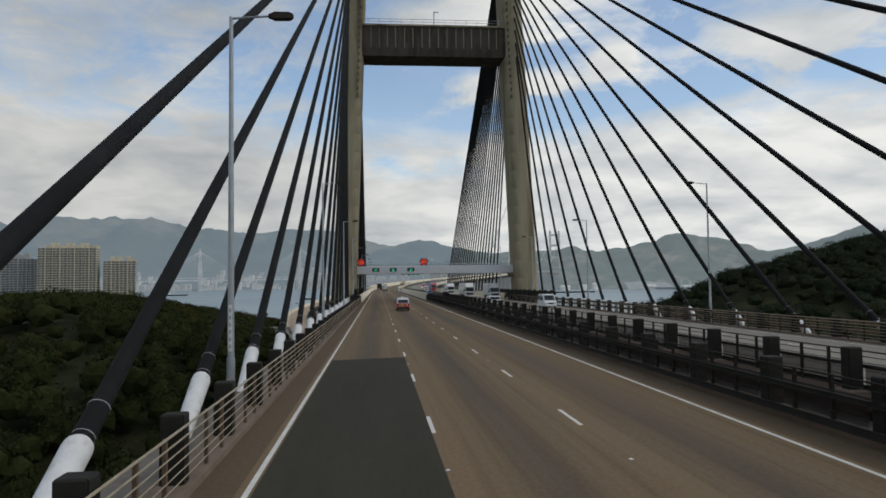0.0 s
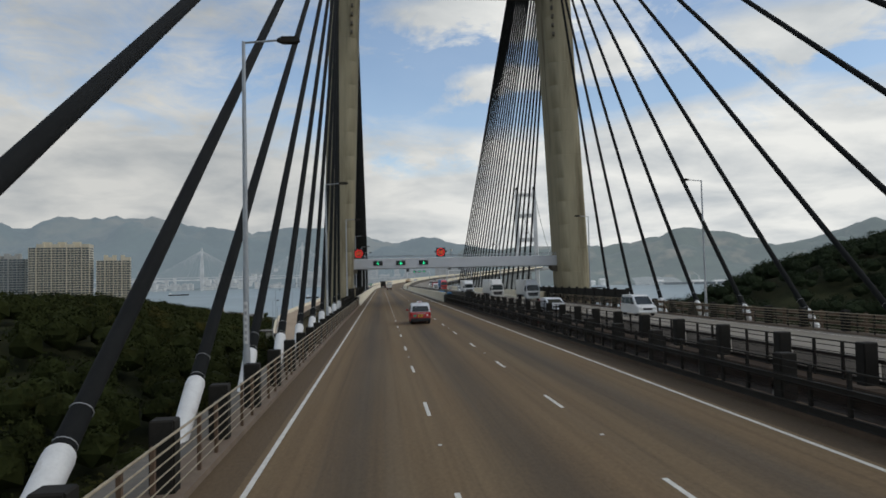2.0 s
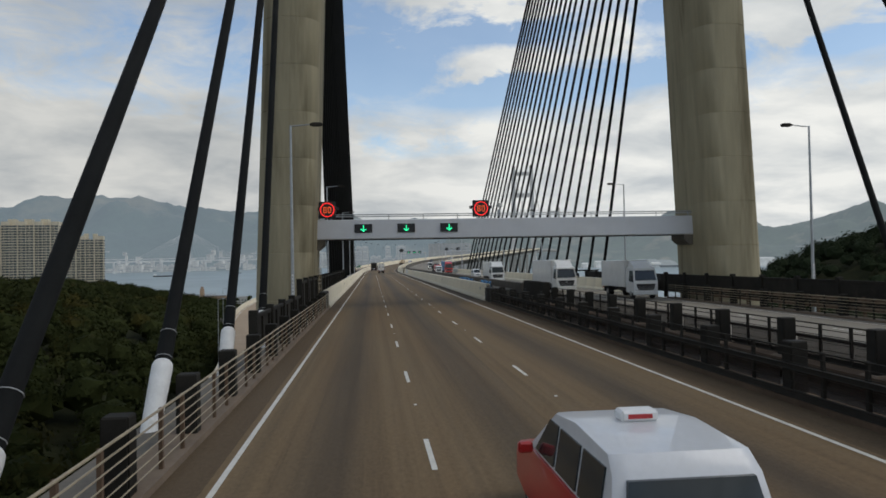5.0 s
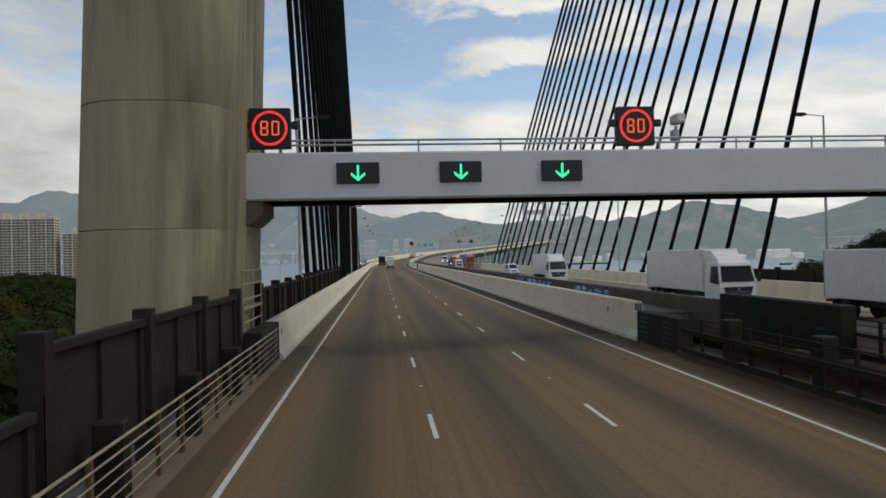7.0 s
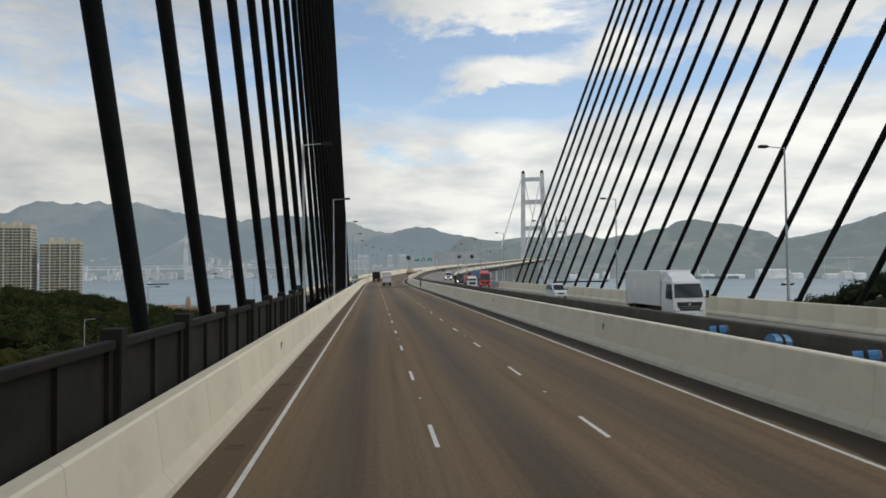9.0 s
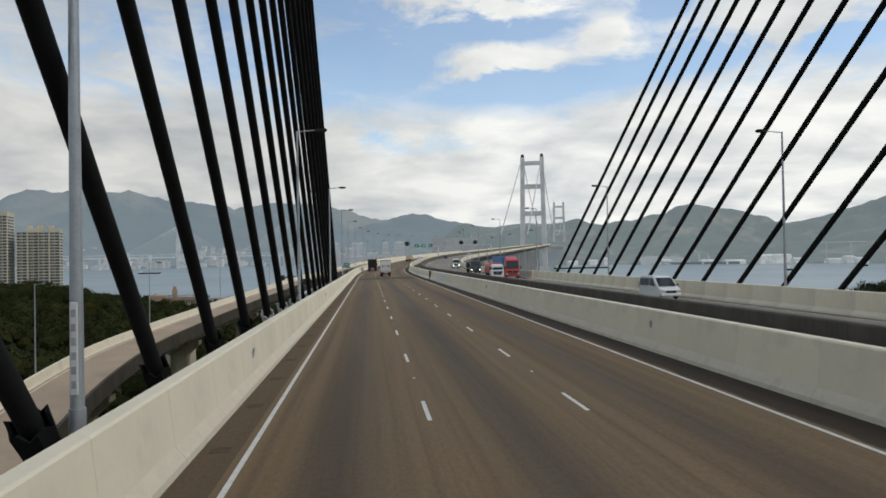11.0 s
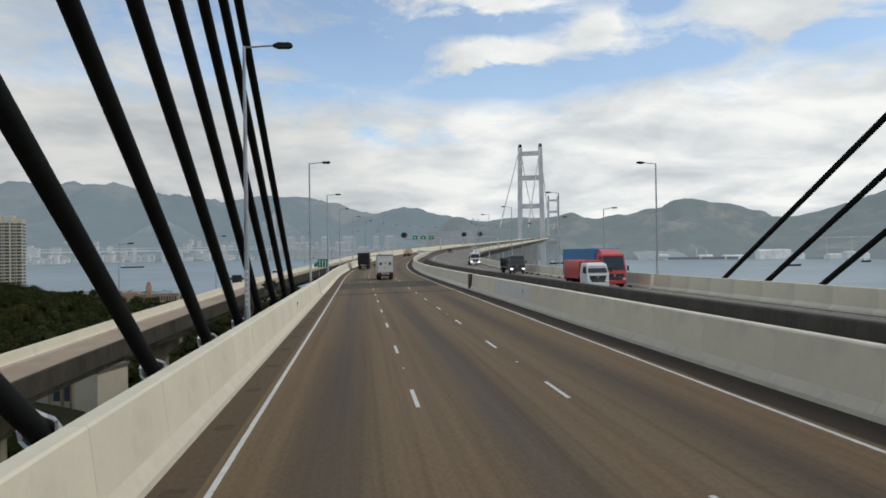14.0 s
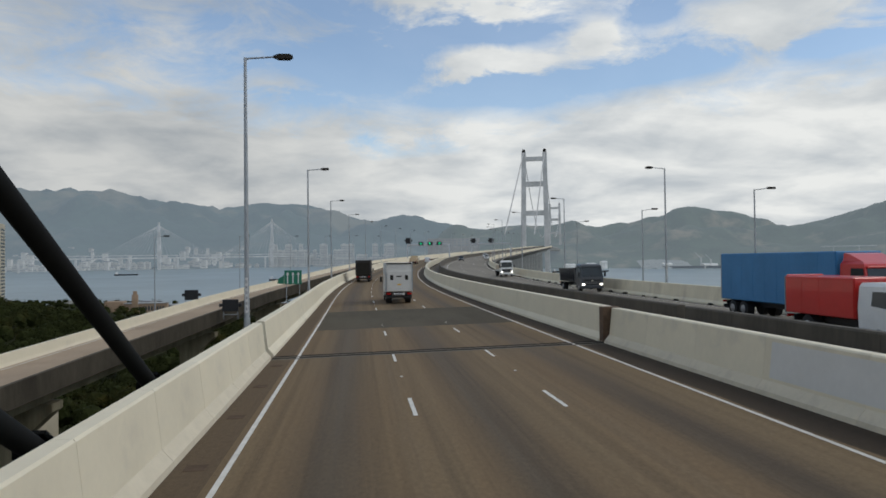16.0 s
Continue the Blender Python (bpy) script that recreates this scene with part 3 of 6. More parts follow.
def screens():
    """Solid dark screens beside the tower legs."""
    def row(x, y0, y1, z, h, label):
        t = thing("screen_fence", label, "screen fence")
        post = Mesh().soft_box(-0.17, 0.17, -0.16, 0.16, 0.0, h + 0.12, 0.02).data("post", STEEL_DARK)
        y = y0
        while y < y1:
            shared("post", post, t, (x, y, z))
            if y + 4.2 < y1 and not (x < 0 and 141.5 < y < 143.5):
                part("rail", Mesh().soft_box(x - 0.07, x + 0.10, y + 0.17, y + 4.03, z + h - 0.22, z + h - 0.06, 0.02), STEEL_DARK, t)
                part("rail", Mesh().soft_box(x - 0.07, x + 0.10, y + 0.17, y + 4.03, z + 0.55, z + 0.72, 0.02), STEEL_DARK, t)
                part("backing", Mesh().box(x - 0.05, x - 0.03, y + 0.17, y + 4.03, z + 0.6, z + h - 0.2), STEEL_DARK, t)
                for d in (0.17, 2.02, 3.85):
                    part("stile", Mesh().box(x - 0.03, x + 0.05, y + d, y + d + 0.18, z + 0.72, z + h - 0.22), STEEL_DARK, t)
            y += 4.2
    row(-5.57, 113.0, 130.0, -0.15, 1.95, "low dark steel screen fence with upright slats before the tower")
    row(-5.57, 129.8, 198.0, -0.15, 2.78, "dark steel screen fence with upright slats beside the tower")
    row(27.2, 113.0, 176.0, -0.15, 2.3, "dark steel screen fence on the far side of the bridge")


def leg_ring(side, z, wide, deep, cut):
    """The rounded outline of a tower leg at a height; legs lean to the axis."""
    inner = MID - 16.55 + 0.038 * z
    x0, x1 = inner - wide, inner
    y0, y1 = TOWER - deep / 2, TOWER + deep / 2
    pts = []
    for cx, cy, a0 in ((x1 - cut, y0 + cut, -90), (x1 - cut, y1 - cut, 0), (x0 + cut, y1 - cut, 90), (x0 + cut, y0 + cut, 180)):
        for k in range(7):
            a = radians(a0 + 15 * k)
            pts.append((cx + cut * math.cos(a), cy + cut * math.sin(a)))
    return [((a if side < 0 else 2 * MID - a), b, z) for a, b in pts]


def tower():
    t = thing("bridge_tower", "tall grey concrete cable tower with two leaning legs", "bridge tower", at=(0, 0, 0))
    for side in (-1, 1):
        zs = [-62.0, -4.0]
        m = Mesh()
        zz = -62.0
        rings = []
        k = 0
        while zz < 99:
            rings.append(leg_ring(side, zz, 4.5, 8.6 - 0.012 * max(0, zz), 1.7))
            # shallow casting joint at every lift
            nxt = zz + 3.7
            rings.append(leg_ring(side, nxt - 0.06, 4.5, 8.6 - 0.012 * max(0, nxt), 1.7))
            g = leg_ring(side, nxt - 0.03, 4.45, 8.55 - 0.012 * max(0, nxt), 1.7)
            rings.append(g)
            zz = nxt
        part("leg", m.loft(rings), CONCRETE, t, smooth=True)
        inner = MID - 16.25
        xs = inner - 2.2 if side < 0 else 2 * MID - inner + 2.2
        for k in range(40):
            zk = 42 + k * 1.4
            xx = (MID - 16.55 + 0.038 * zk - 0.9) if side < 0 else (2 * MID - (MID - 16.55 + 0.038 * zk - 0.9))
            part("anchor_box", Mesh().box(xx - 0.16, xx + 0.16, TOWER - 4.5, TOWER - 4.0, zk, zk + 0.5), CONCRETE_DARK, t)
    xa = MID - 16.25 + 0.0335 * 50.5
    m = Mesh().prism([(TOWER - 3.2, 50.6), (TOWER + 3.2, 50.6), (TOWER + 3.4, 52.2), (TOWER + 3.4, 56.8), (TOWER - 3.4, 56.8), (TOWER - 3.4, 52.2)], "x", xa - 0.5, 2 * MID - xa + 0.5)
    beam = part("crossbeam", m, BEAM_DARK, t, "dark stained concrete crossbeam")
    # raised pale strips stand in for the upright streaks on the beam's face
    for k in range(16):
        x = xa + 1.4 + k * (2 * (MID - xa) - 2.8) / 15 + random.uniform(-0.2, 0.2)
        part("rib", Mesh().box(x - 0.07, x + 0.07, TOWER - 3.46, TOWER - 3.40, 52.4, 56.6), CONCRETE, beam)
    part("crossbeam_top", Mesh().box(xa, 2 * MID - xa, TOWER - 3.7, TOWER + 3.7, 56.8, 57.15), CONCRETE, t)
    for k in range(13):
        x = xa + 1 + k * (2 * (MID - xa) - 2) / 12
        part("rail_post", Mesh().tube((x, TOWER - 3.5, 57.1), (x, TOWER - 3.5, 58.3), 0.05, n=6), GALV, t)
    for h in (57.7, 58.25):
        part("handrail", Mesh().tube((xa, TOWER - 3.5, h), (2 * MID - xa, TOWER - 3.5, h), 0.045, n=6), GALV, t)
    part("mast", Mesh().tube((MID, TOWER - 3.3, 57.1), (MID, TOWER - 3.3, 60.0), 0.09, n=6), GALV, t)
    part("mast_arm", Mesh().box(MID, MID + 1.0, TOWER - 3.36, TOWER - 3.24, 59.85, 60.0), GALV, t)
    part("lower_crossbeam", Mesh().box(MID - 17, MID + 17, TOWER - 3.5, TOWER + 3.5, -11.0, -5.0), CONCRETE, t)
    # steel landing on the inner side of the left leg
    land = thing("service_landing", "small galvanised landing with handrails fixed to the tower leg", "service platform")
    part("platform", Mesh().box(-5.66, -5.40, 142.9, 146.4, 2.0, 2.08), RAIL, land)
    for y in (143.0, 144.7, 146.35):
        part("rail_post", Mesh().tube((-5.44, y, 0.0), (-5.44, y, 3.3), 0.035, n=6), RAIL, land)
    for h in (1.6, 2.35, 2.85, 3.28):
        part("handrail", Mesh().tube((-5.44, 142.9, h), (-5.44, 146.4, h), 0.03, n=6), RAIL, land)


def stay(side, deck_y, top_z, sleeve, out, lean):
    """One stay cable from the deck to the tower; out: foot beyond the deck's edge, lean: head beyond the leg's middle."""
    foot = Vector((-6.25 - out if side < 0 else 2 * MID + 6.1 + out, deck_y, -0.2))
    hx = MID - 18.45 - (0.9 if side < 0 else 0.0) + 0.0335 * top_z - lean
    head = Vector((hx if side < 0 else 2 * MID - hx, TOWER + (-3.0 if deck_y < TOWER else 3.0), top_z))
    d = (head - foot).normalized()
    c = thing("stay_cable", "black sheathed stay cable in a white anchor sleeve" if sleeve else "black sheathed stay cable in a grey anchor boot", "stay cable", "stay cables", at=tuple(foot))
    m = Mesh()
    m.tube(tuple(d * -0.8), tuple(head - foot), 0.183, n=12)
    part("cable", m, CABLE, c, smooth=True)
    if sleeve:
        m = Mesh()
        a = d.orthogonal().normalized()
        top = 1.72 + 0.55 * min(1.0, max(0.0, (80 - deck_y) / 60))
        m.tube(tuple(d * -0.9), tuple(d * (top - 0.22)), 0.225, 0.268, n=16)
        m.tube(tuple(d * (top - 0.22)), tuple(d * (top - 0.08)), 0.268, 0.25, n=16)
        m.tube(tuple(d * (top - 0.08)), tuple(d * top), 0.25, 0.19, n=16)
        part("sleeve", m, SLEEVE, c, smooth=True)
        part("damper", Mesh().tube(tuple(d * top), tuple(d * (top + 0.95)), 0.212, 0.205, n=12), CABLE, c, smooth=True)
        for h in (0.10, 0.88):
            part("band", Mesh().tube(tuple(d * (top + h)), tuple(d * (top + h + 0.014)), 0.217, n=12), BOOT, c, smooth=True)
    else:
        m = Mesh()
        m.tube(tuple(d * -0.5), tuple(d * 1.45), 0.25, n=12)
        m.tube(tuple(d * 1.45), tuple(d * 1.8), 0.27, 0.19, n=12)
        wrapped = 225 < deck_y < 275
        part("boot", m, BOOT if wrapped else BLACK, c, smooth=True)
        m = Mesh()
        n = 14
        a = d.orthogonal().normalized()
        b = d.cross(a)
        rings = []
        for h, r in ((1.0, 0.262), (1.5, 0.285), (2.02, 0.31), (2.00, 0.255), (1.5, 0.25)):
            rings.append([tuple(d * (h + 0.10 * math.sin(k * 2.4 + deck_y) * (h > 1.3)) + (a * math.cos(2 * math.pi * k / n) + b * math.sin(2 * math.pi * k / n)) * (r + 0.025 * math.sin(k * 3.7 + deck_y))) for k in range(n)])
        part("collar", m.loft(rings, caps=(False, False)), SLEEVE if wrapped else CABLE, c, "loose white wrapping" if wrapped else "", smooth=True)


def stays():
    # main span, then side span: first foot, step, rise of the heads, foot and head offsets
    main = {-1: (120.57, 8.441, -4.6, 7.8, 0.245, 0.17), 1: (120.31, 8.392, 0.4, 1.0, 0.07, 0.43)}
    side_span = {-1: (172.46, 6.019, -3.4, -2.4, 0.06, -0.64), 1: (171.91, 6.067, -2.0, -1.85, 0.19, 0.33)}
    for side in (-1, 1):
        y0, step, up, more, out, lean = main[side]
        for k in range(22):
            d = TOWER - y0 + step * k
            z = float(np.interp(d, (25, 33, 66, 101, 134, 205), (53, 55.3, 64.3, 70.3, 76.0, 88.0)))
            stay(side, TOWER - d, z + up + more * (d - 80) / 80, True, out, lean)
        y0, step, up, more, out, lean = side_span[side]
        for k in range(22):
            d = y0 + step * k - TOWER
            z = float(np.interp(d, (25, 62, 75, 120, 152), (54.0, 65.0, 70.0, 80.0, 85.0) if side > 0 else (54.0, 66.0, 72.5, 83.0, 88.5)))
            stay(side, TOWER + d, z + up + more * (d - 80) / 80, False, out, lean)


def gantry():
    g = thing("sign_gantry", "pale grey box gantry with lane signals over the road", "sign gantry")
    x0, x1, y0, y1, z0, z1 = -5.85, 27.1, 144.55, 145.05, 5.67, 7.31
    part("beam", Mesh().prism([(y0, z0 + 0.06), (y0 + 0.06, z0), (y1 - 0.06, z0), (y1, z0 + 0.06), (y1, z1 - 0.06), (y1 - 0.06, z1), (y0 + 0.06, z1), (y0, z1 - 0.06)], "x", x0, x1), GANTRY, g)
    part("walkway_plate", Mesh().box(x0 + 0.1, x1 - 0.1, y1, 147.7, z1 - 0.32, z1 - 0.24), STEEL_DARK, g)
    girder = part("back_girder", Mesh().box(x0 + 0.1, x1 - 0.1, 147.42, 147.46, z0 + 0.04, z1 - 0.32).box(x0 + 0.1, x1 - 0.1, 147.24, 147.64, z0, z0 + 0.04), STEEL_DARK, g, "dark steel girder behind the panels")
    for k in range(14):
        x = x0 + 1.2 + 2.38 * k
        part("stiffener", Mesh().box(x - 0.02, x + 0.02, 147.26, 147.42, z0 + 0.04, z1 - 0.33), STEEL_DARK, girder)
    m = Mesh()
    for k in range(64):
        x = x0 + 0.3 + 0.51 * k
        m.tube((x, y0 - 0.012, z0 + 0.24), (x, y0, z0 + 0.24), 0.018, n=6)
    tagged(part("bolt_row", m, GALV, g), kind="stuff")
    for k in range(12):
        x = x0 + 0.4 + k * (x1 - x0 - 0.8) / 11
        part("rail_post", Mesh().tube((x, y0 + 0.12, z1 - 0.02), (x, y0 + 0.12, z1 + 0.42), 0.035, n=6), GALV, g)
    for h in (0.26, 0.42):
        part("handrail", Mesh().tube((x0, y0 + 0.12, z1 + h), (x1, y0 + 0.12, z1 + h), 0.04, n=8), GALV, g, smooth=True)
    for x in (x0 + 0.3, x1 - 0.3):
        part("bracket", Mesh().prism([(x - 0.5, z0 - 0.02), (x + 0.5, z0 - 0.02), (x + 0.5, z0 - 0.45), (x + (0.1 if x < MID else -0.5), z0 - 0.8), (x + (-0.5 if x < MID else -0.1), z0 - 0.95)] if x < MID else [(x - 0.5, z0 - 0.02), (x + 0.5, z0 - 0.02), (x + 0.5, z0 - 0.95), (x - 0.1, z0 - 0.8), (x - 0.5, z0 - 0.45)], "y", y0 + 0.1, 147.3), CONCRETE_DARK, g)
    for x in (-1.74, 1.85, 5.48):
        s = part("lane_signal", Mesh().soft_box(x - 0.74, x + 0.74, y0 - 0.10, y0 + 0.05, 6.20, 6.93, 0.02), BLACK, g, "black lane signal box showing a green arrow")
        y = y0 - 0.105
        m = Mesh()
        m.box(x - 0.035, x + 0.035, y - 0.01, y, 6.34, 6.83)
        for q in (-1, 1):
            m.add([(x, y - 0.01, 6.28), (x, y - 0.01, 6.38), (x + q * 0.24, y - 0.01, 6.58), (x + q * 0.24, y - 0.01, 6.48)], [(0, 1, 2, 3)])
        part("arrow", m, GREEN_LED, s)
    for x in (-4.72, 8.25):
        s = thing("speed_sign", "black variable speed sign showing 80 in a red ring", "speed sign", "variable speed signs")
        z = 8.15
        part("case", Mesh().soft_box(x - 0.70, x + 0.70, y0 - 0.02, y0 + 0.3, z - 0.70, z + 0.70, 0.03), BLACK, s)
        for q in (-1, 1):
            part("lamp", Mesh().soft_box(x + q * 0.84 - 0.13, x + q * 0.84 + 0.13, y0, y0 + 0.2, z - 0.02, z + 0.24, 0.03), BLACK, s)
            part("post", Mesh().box(x + q * 0.3 - 0.05, x + q * 0.3 + 0.05, y0 + 0.3, y0 + 0.42, z1 - 0.05, z + 0.5), GALV, s)
        ring = Mesh()
        n = 36
        for r0, r1 in ((0.52, 0.60),):
            vs = [(x + r * math.cos(2 * math.pi * k / n), y0 - 0.03, z + r * math.sin(2 * math.pi * k / n)) for k in range(n) for r in (r0, r1)]
            ring.add(vs, [(2 * k, 2 * k + 1, (2 * k + 3) % (2 * n), (2 * k + 2) % (2 * n)) for k in range(n)])
        part("red_ring", ring, RED_LED, s)
        for cx, middle in ((x - 0.19, True), (x + 0.19, False)):
            bars = [(-0.10, 0.10, 0.20, 0.25), (-0.10, 0.10, -0.25, -0.20), (-0.13, -0.08, -0.22, -0.02), (-0.13, -0.08, 0.02, 0.22), (0.08, 0.13, -0.22, -0.02), (0.08, 0.13, 0.02, 0.22)]
            bars += [(-0.09, 0.09, -0.025, 0.025)] if middle else [(-0.13, -0.08, -0.03, 0.03), (0.08, 0.13, -0.03, 0.03)]
            for u0, u1, v0, v1 in bars:
                part("digit_segment", Mesh().box(cx + u0, cx + u1, y0 - 0.032, y0 - 0.024, z + v0, z + v1), AMBER_LED, s)
    c = thing("traffic_camera", "white traffic camera on a short grey post", "camera")
    part("post", Mesh().tube((9.95, 145.0, z1), (9.95, 145.0, z1 + 0.9), 0.06, n=8), GALV, c)
    part("box", Mesh().soft_box(9.75, 10.0, 144.8, 145.1, z1 + 0.35, z1 + 0.75, 0.03), GALV, c)
    part("housing", Mesh().soft_box(9.78, 10.12, 144.5, 145.2, z1 + 0.95, z1 + 1.3, 0.05), SLEEVE, c)


def lamp_posts():
    def build(side):
        q = thing("street_lamp", "tall galvanised street lamp with one short arm", "street lamp", "street lamps along the bridge")
        m = Mesh()
        m.tube((0, 0, -0.3), (0, 0, 1.4), 0.135, 0.125, n=12)
        m.tube((0, 0, 1.4), (0, 0, 12.1), 0.105, 0.060, n=12)
        pole = part("pole", m, GALV, q, smooth=True)
        part("label_strip", Mesh().soft_box(-0.055, 0.055, -0.125, -0.085, 1.62, 3.05, 0.008), SLEEVE, pole, "white strip with plain dark bars")
        for k in range(6):
            part("bar", Mesh().box(-0.035, 0.035, -0.130, -0.122, 1.72 + k * 0.22, 1.84 + k * 0.22), BOOT, pole)
        part("arm", Mesh().tube((0, 0, 12.05), (side * 1.25, 0, 12.16), 0.04, 0.035, n=8), GALV, q, smooth=True)
        m = Mesh()
        m.loft([[(side * 1.15, -0.05, 12.10), (side * 1.15, 0.05, 12.10), (side * 1.15, 0.05, 12.20), (side * 1.15, -0.05, 12.20)],
                [(side * 1.35, -0.15, 12.05), (side * 1.35, 0.15, 12.05), (side * 1.35, 0.13, 12.26), (side * 1.35, -0.13, 12.26)],
                [(side * 1.80, -0.15, 12.06), (side * 1.80, 0.15, 12.06), (side * 1.80, 0.12, 12.27), (side * 1.80, -0.12, 12.27)],
                [(side * 1.93, -0.09, 12.12), (side * 1.93, 0.09, 12.12), (side * 1.93, 0.07, 12.22), (side * 1.93, -0.07, 12.22)]])
        part("lantern", m, STEEL_DARK, q, smooth=True)
        return q
    for side, off in ((1, -5.85), (-1, 27.6)):
        first = None
        for k in range(-2, 21):
            if k < 8:
                s = (-49.8, -13.9, 22.1, 58.6, 94.2, 128.7, 162.6, 201.8, 236.3, 272.5)[k + 2]
            else:
                s = 308.9 + 35.6 * (k - 8) - (2.0 if side < 0 and k > 8 else 0.0)
            x, y, z = on_road(s, off)
            m = pose(x, y, 0.0 + rise(s), 0, 0, math.degrees(heading(s)))
            if first is None:
                first = build(side)
                first.matrix_basis = m
            else:
                copy_thing(first, m)
    # lamps of the sunken road beside the far edge
    first = None
    for x, y in ((31.0, 333.2), (31.0, 356.0), (31.0, 380.0)):
        if first is None:
            first = thing("outer_lamp", "slim street lamp rising from behind the far parapet", "street lamp", "lamps beyond the far parapet", at=(x, y, 0))
            part("pole", Mesh().tube((0, 0, -9), (0, 0, 9.2), 0.12, 0.055, n=10), GALV, first, smooth=True)
            part("arm", Mesh().tube((0, 0, 9.15), (1.3, 0, 9.3), 0.035, n=6), GALV, first, smooth=True)
            part("lantern", Mesh().soft_box(1.15, 1.85, -0.14, 0.14, 9.22, 9.40, 0.05), STEEL_DARK, first)
        else:
            copy_thing(first, pose(x, y, 0.0))


road_details()
parapets()
crash_rails()
screens()
tower()
stays()
gantry()
lamp_posts()


# ---------------------------------------------------------------- land, sea and distance
def sea_level(y):
    """The road falls towards the viaduct, so the sea rises against it."""
    return -56.0 + 0.0135 * y


WATER = material("sea_water", (0.235, 0.285, 0.285), 0.38, var=0.25, scale=0.004, fine=0.03, bump=0.0)
EARTH = material("wooded_ground", (0.026, 0.028, 0.012), 1.0, var=0.5, scale=0.05, fine=0.6, bump=0.3, bump_dist=0.5, sheen=0.1)
LEAVES = material("dark_green_leaves", (0.026, 0.031, 0.010), 0.95, var=0.55, scale=0.07, fine=0.5, bump=0.0, spots=(0.052, 0.042, 0.011), spot_at=0.55, sheen=0.04)
# haze over the hill put into the leaf colour: darker and duller green
LEAVES_HILL = material("hazed_hill_leaves", (0.022, 0.030, 0.015), 0.95, var=0.5, scale=0.06, fine=0.5, bump=0.0, spots=(0.036, 0.038, 0.016), spot_at=0.56, sheen=0.04)
# haze is part of these far colours: air colour, then its glowing share
HILL_NEAR = hazed_material("far_green_hill", (0.050, 0.072, 0.038), (0.33, 0.395, 0.465), 0.36, 0.009, (0.22, 0.185, 0.115))
HILL_FAR = hazed_material("hazy_mountain", (0.045, 0.070, 0.050), (0.29, 0.36, 0.44), 0.46, 0.0034, (0.17, 0.155, 0.10))
PALE = hazed_material("pale_far_building", (0.36, 0.36, 0.34), (0.38, 0.43, 0.48), 0.40, 0.05)
DOCK = hazed_material("dark_dock_wall", (0.05, 0.055, 0.06), (0.30, 0.36, 0.42), 0.25, 0.05)
TOWN_WHITE = hazed_material("white_town_wall", (0.48, 0.47, 0.45), (0.42, 0.47, 0.51), 0.38, 0.05)
SHED_WHITE = hazed_material("white_shed_wall", (0.70, 0.69, 0.66), (0.46, 0.50, 0.53), 0.25, 0.05)
HAZY_WALL = hazed_material("hazy_grey_wall", (0.24, 0.235, 0.22), (0.38, 0.42, 0.46), 0.30, 0.05)
PALE_DARK = hazed_material("hazy_window_band", (0.16, 0.18, 0.19), (0.40, 0.45, 0.50), 0.32, 0.05)
SCAR = hazed_material("pale_quarry_rock", (0.13, 0.125, 0.095), (0.34, 0.40, 0.46), 0.56, 0.03, (0.13, 0.13, 0.10))
FAR_BRIDGE = hazed_material("far_bridge_concrete", (0.36, 0.37, 0.37), (0.46, 0.51, 0.56), 0.30, 0.05)
MID_BRIDGE = hazed_material("grey_tower_concrete", (0.42, 0.41, 0.39), (0.46, 0.50, 0.54), 0.22, 0.05)
WALL_CREAM = material("cream_tower_block", (0.50, 0.445, 0.33), 0.85, var=0.15, scale=0.1, fine=1.0, bump=0.0)
WALL_GREY = material("grey_tower_block", (0.33, 0.33, 0.30), 0.85, var=0.15, scale=0.1, fine=1.0, bump=0.0)
PANE = material("dark_window_glass", (0.05, 0.07, 0.08), 0.25, var=0.4, scale=0.2, fine=1.5, bump=0.0)


def grid_mesh(name, xs, ys, fn, mat):
    vs = [(x, y, fn(x, y)) for y in ys for x in xs]
    n = len(xs)
    fs = [(j * n + i, j * n + i + 1, (j + 1) * n + i + 1, (j + 1) * n + i) for j in range(len(ys) - 1) for i in range(n - 1)]
    d = bpy.data.meshes.new(name)
    d.from_pydata(vs, [], fs)
    d.materials.append(mat)
    d.polygons.foreach_set("use_smooth", [True] * len(d.polygons))
    return new(name, d)


def bell(x, y, cx, cy, rx, ry):
    q = ((x - cx) / rx) ** 2 + ((y - cy) / ry) ** 2
    return math.exp(-q)


def land(x, y):
    """Height of the ground over the sea; below zero is sea."""
    h = -6.0
    h += 27 * bell(x, y, -140, 330, 105, 110) + 35 * bell(x, y, -205, 575, 112, 150) + 22 * bell(x, y, -95, 190, 75, 120) + 20 * bell(x, y, -190, 120, 130, 160) + 20 * bell(x, y, -270, 400, 120, 130)
    h += 80 * bell(x, y, 345, 390, 140, 160) + 26 * bell(x, y, 190, 330, 90, 130)
    h += 13 * bell(x, y, -330, 880, 230, 300) + 10 * bell(x, y, 0, 330, 260, 260) + 14 * bell(x, y, 0, 60, 190, 230) + 13 * bell(x, y, -10, 760, 70, 420)
    h += 6.0 * (noise.noise((x * 0.012, y * 0.012, 3.1)) + 0.5 * noise.noise((x * 0.03, y * 0.03, 7.7))) * min(1, max(0, (h + 4) / 14))
    return h


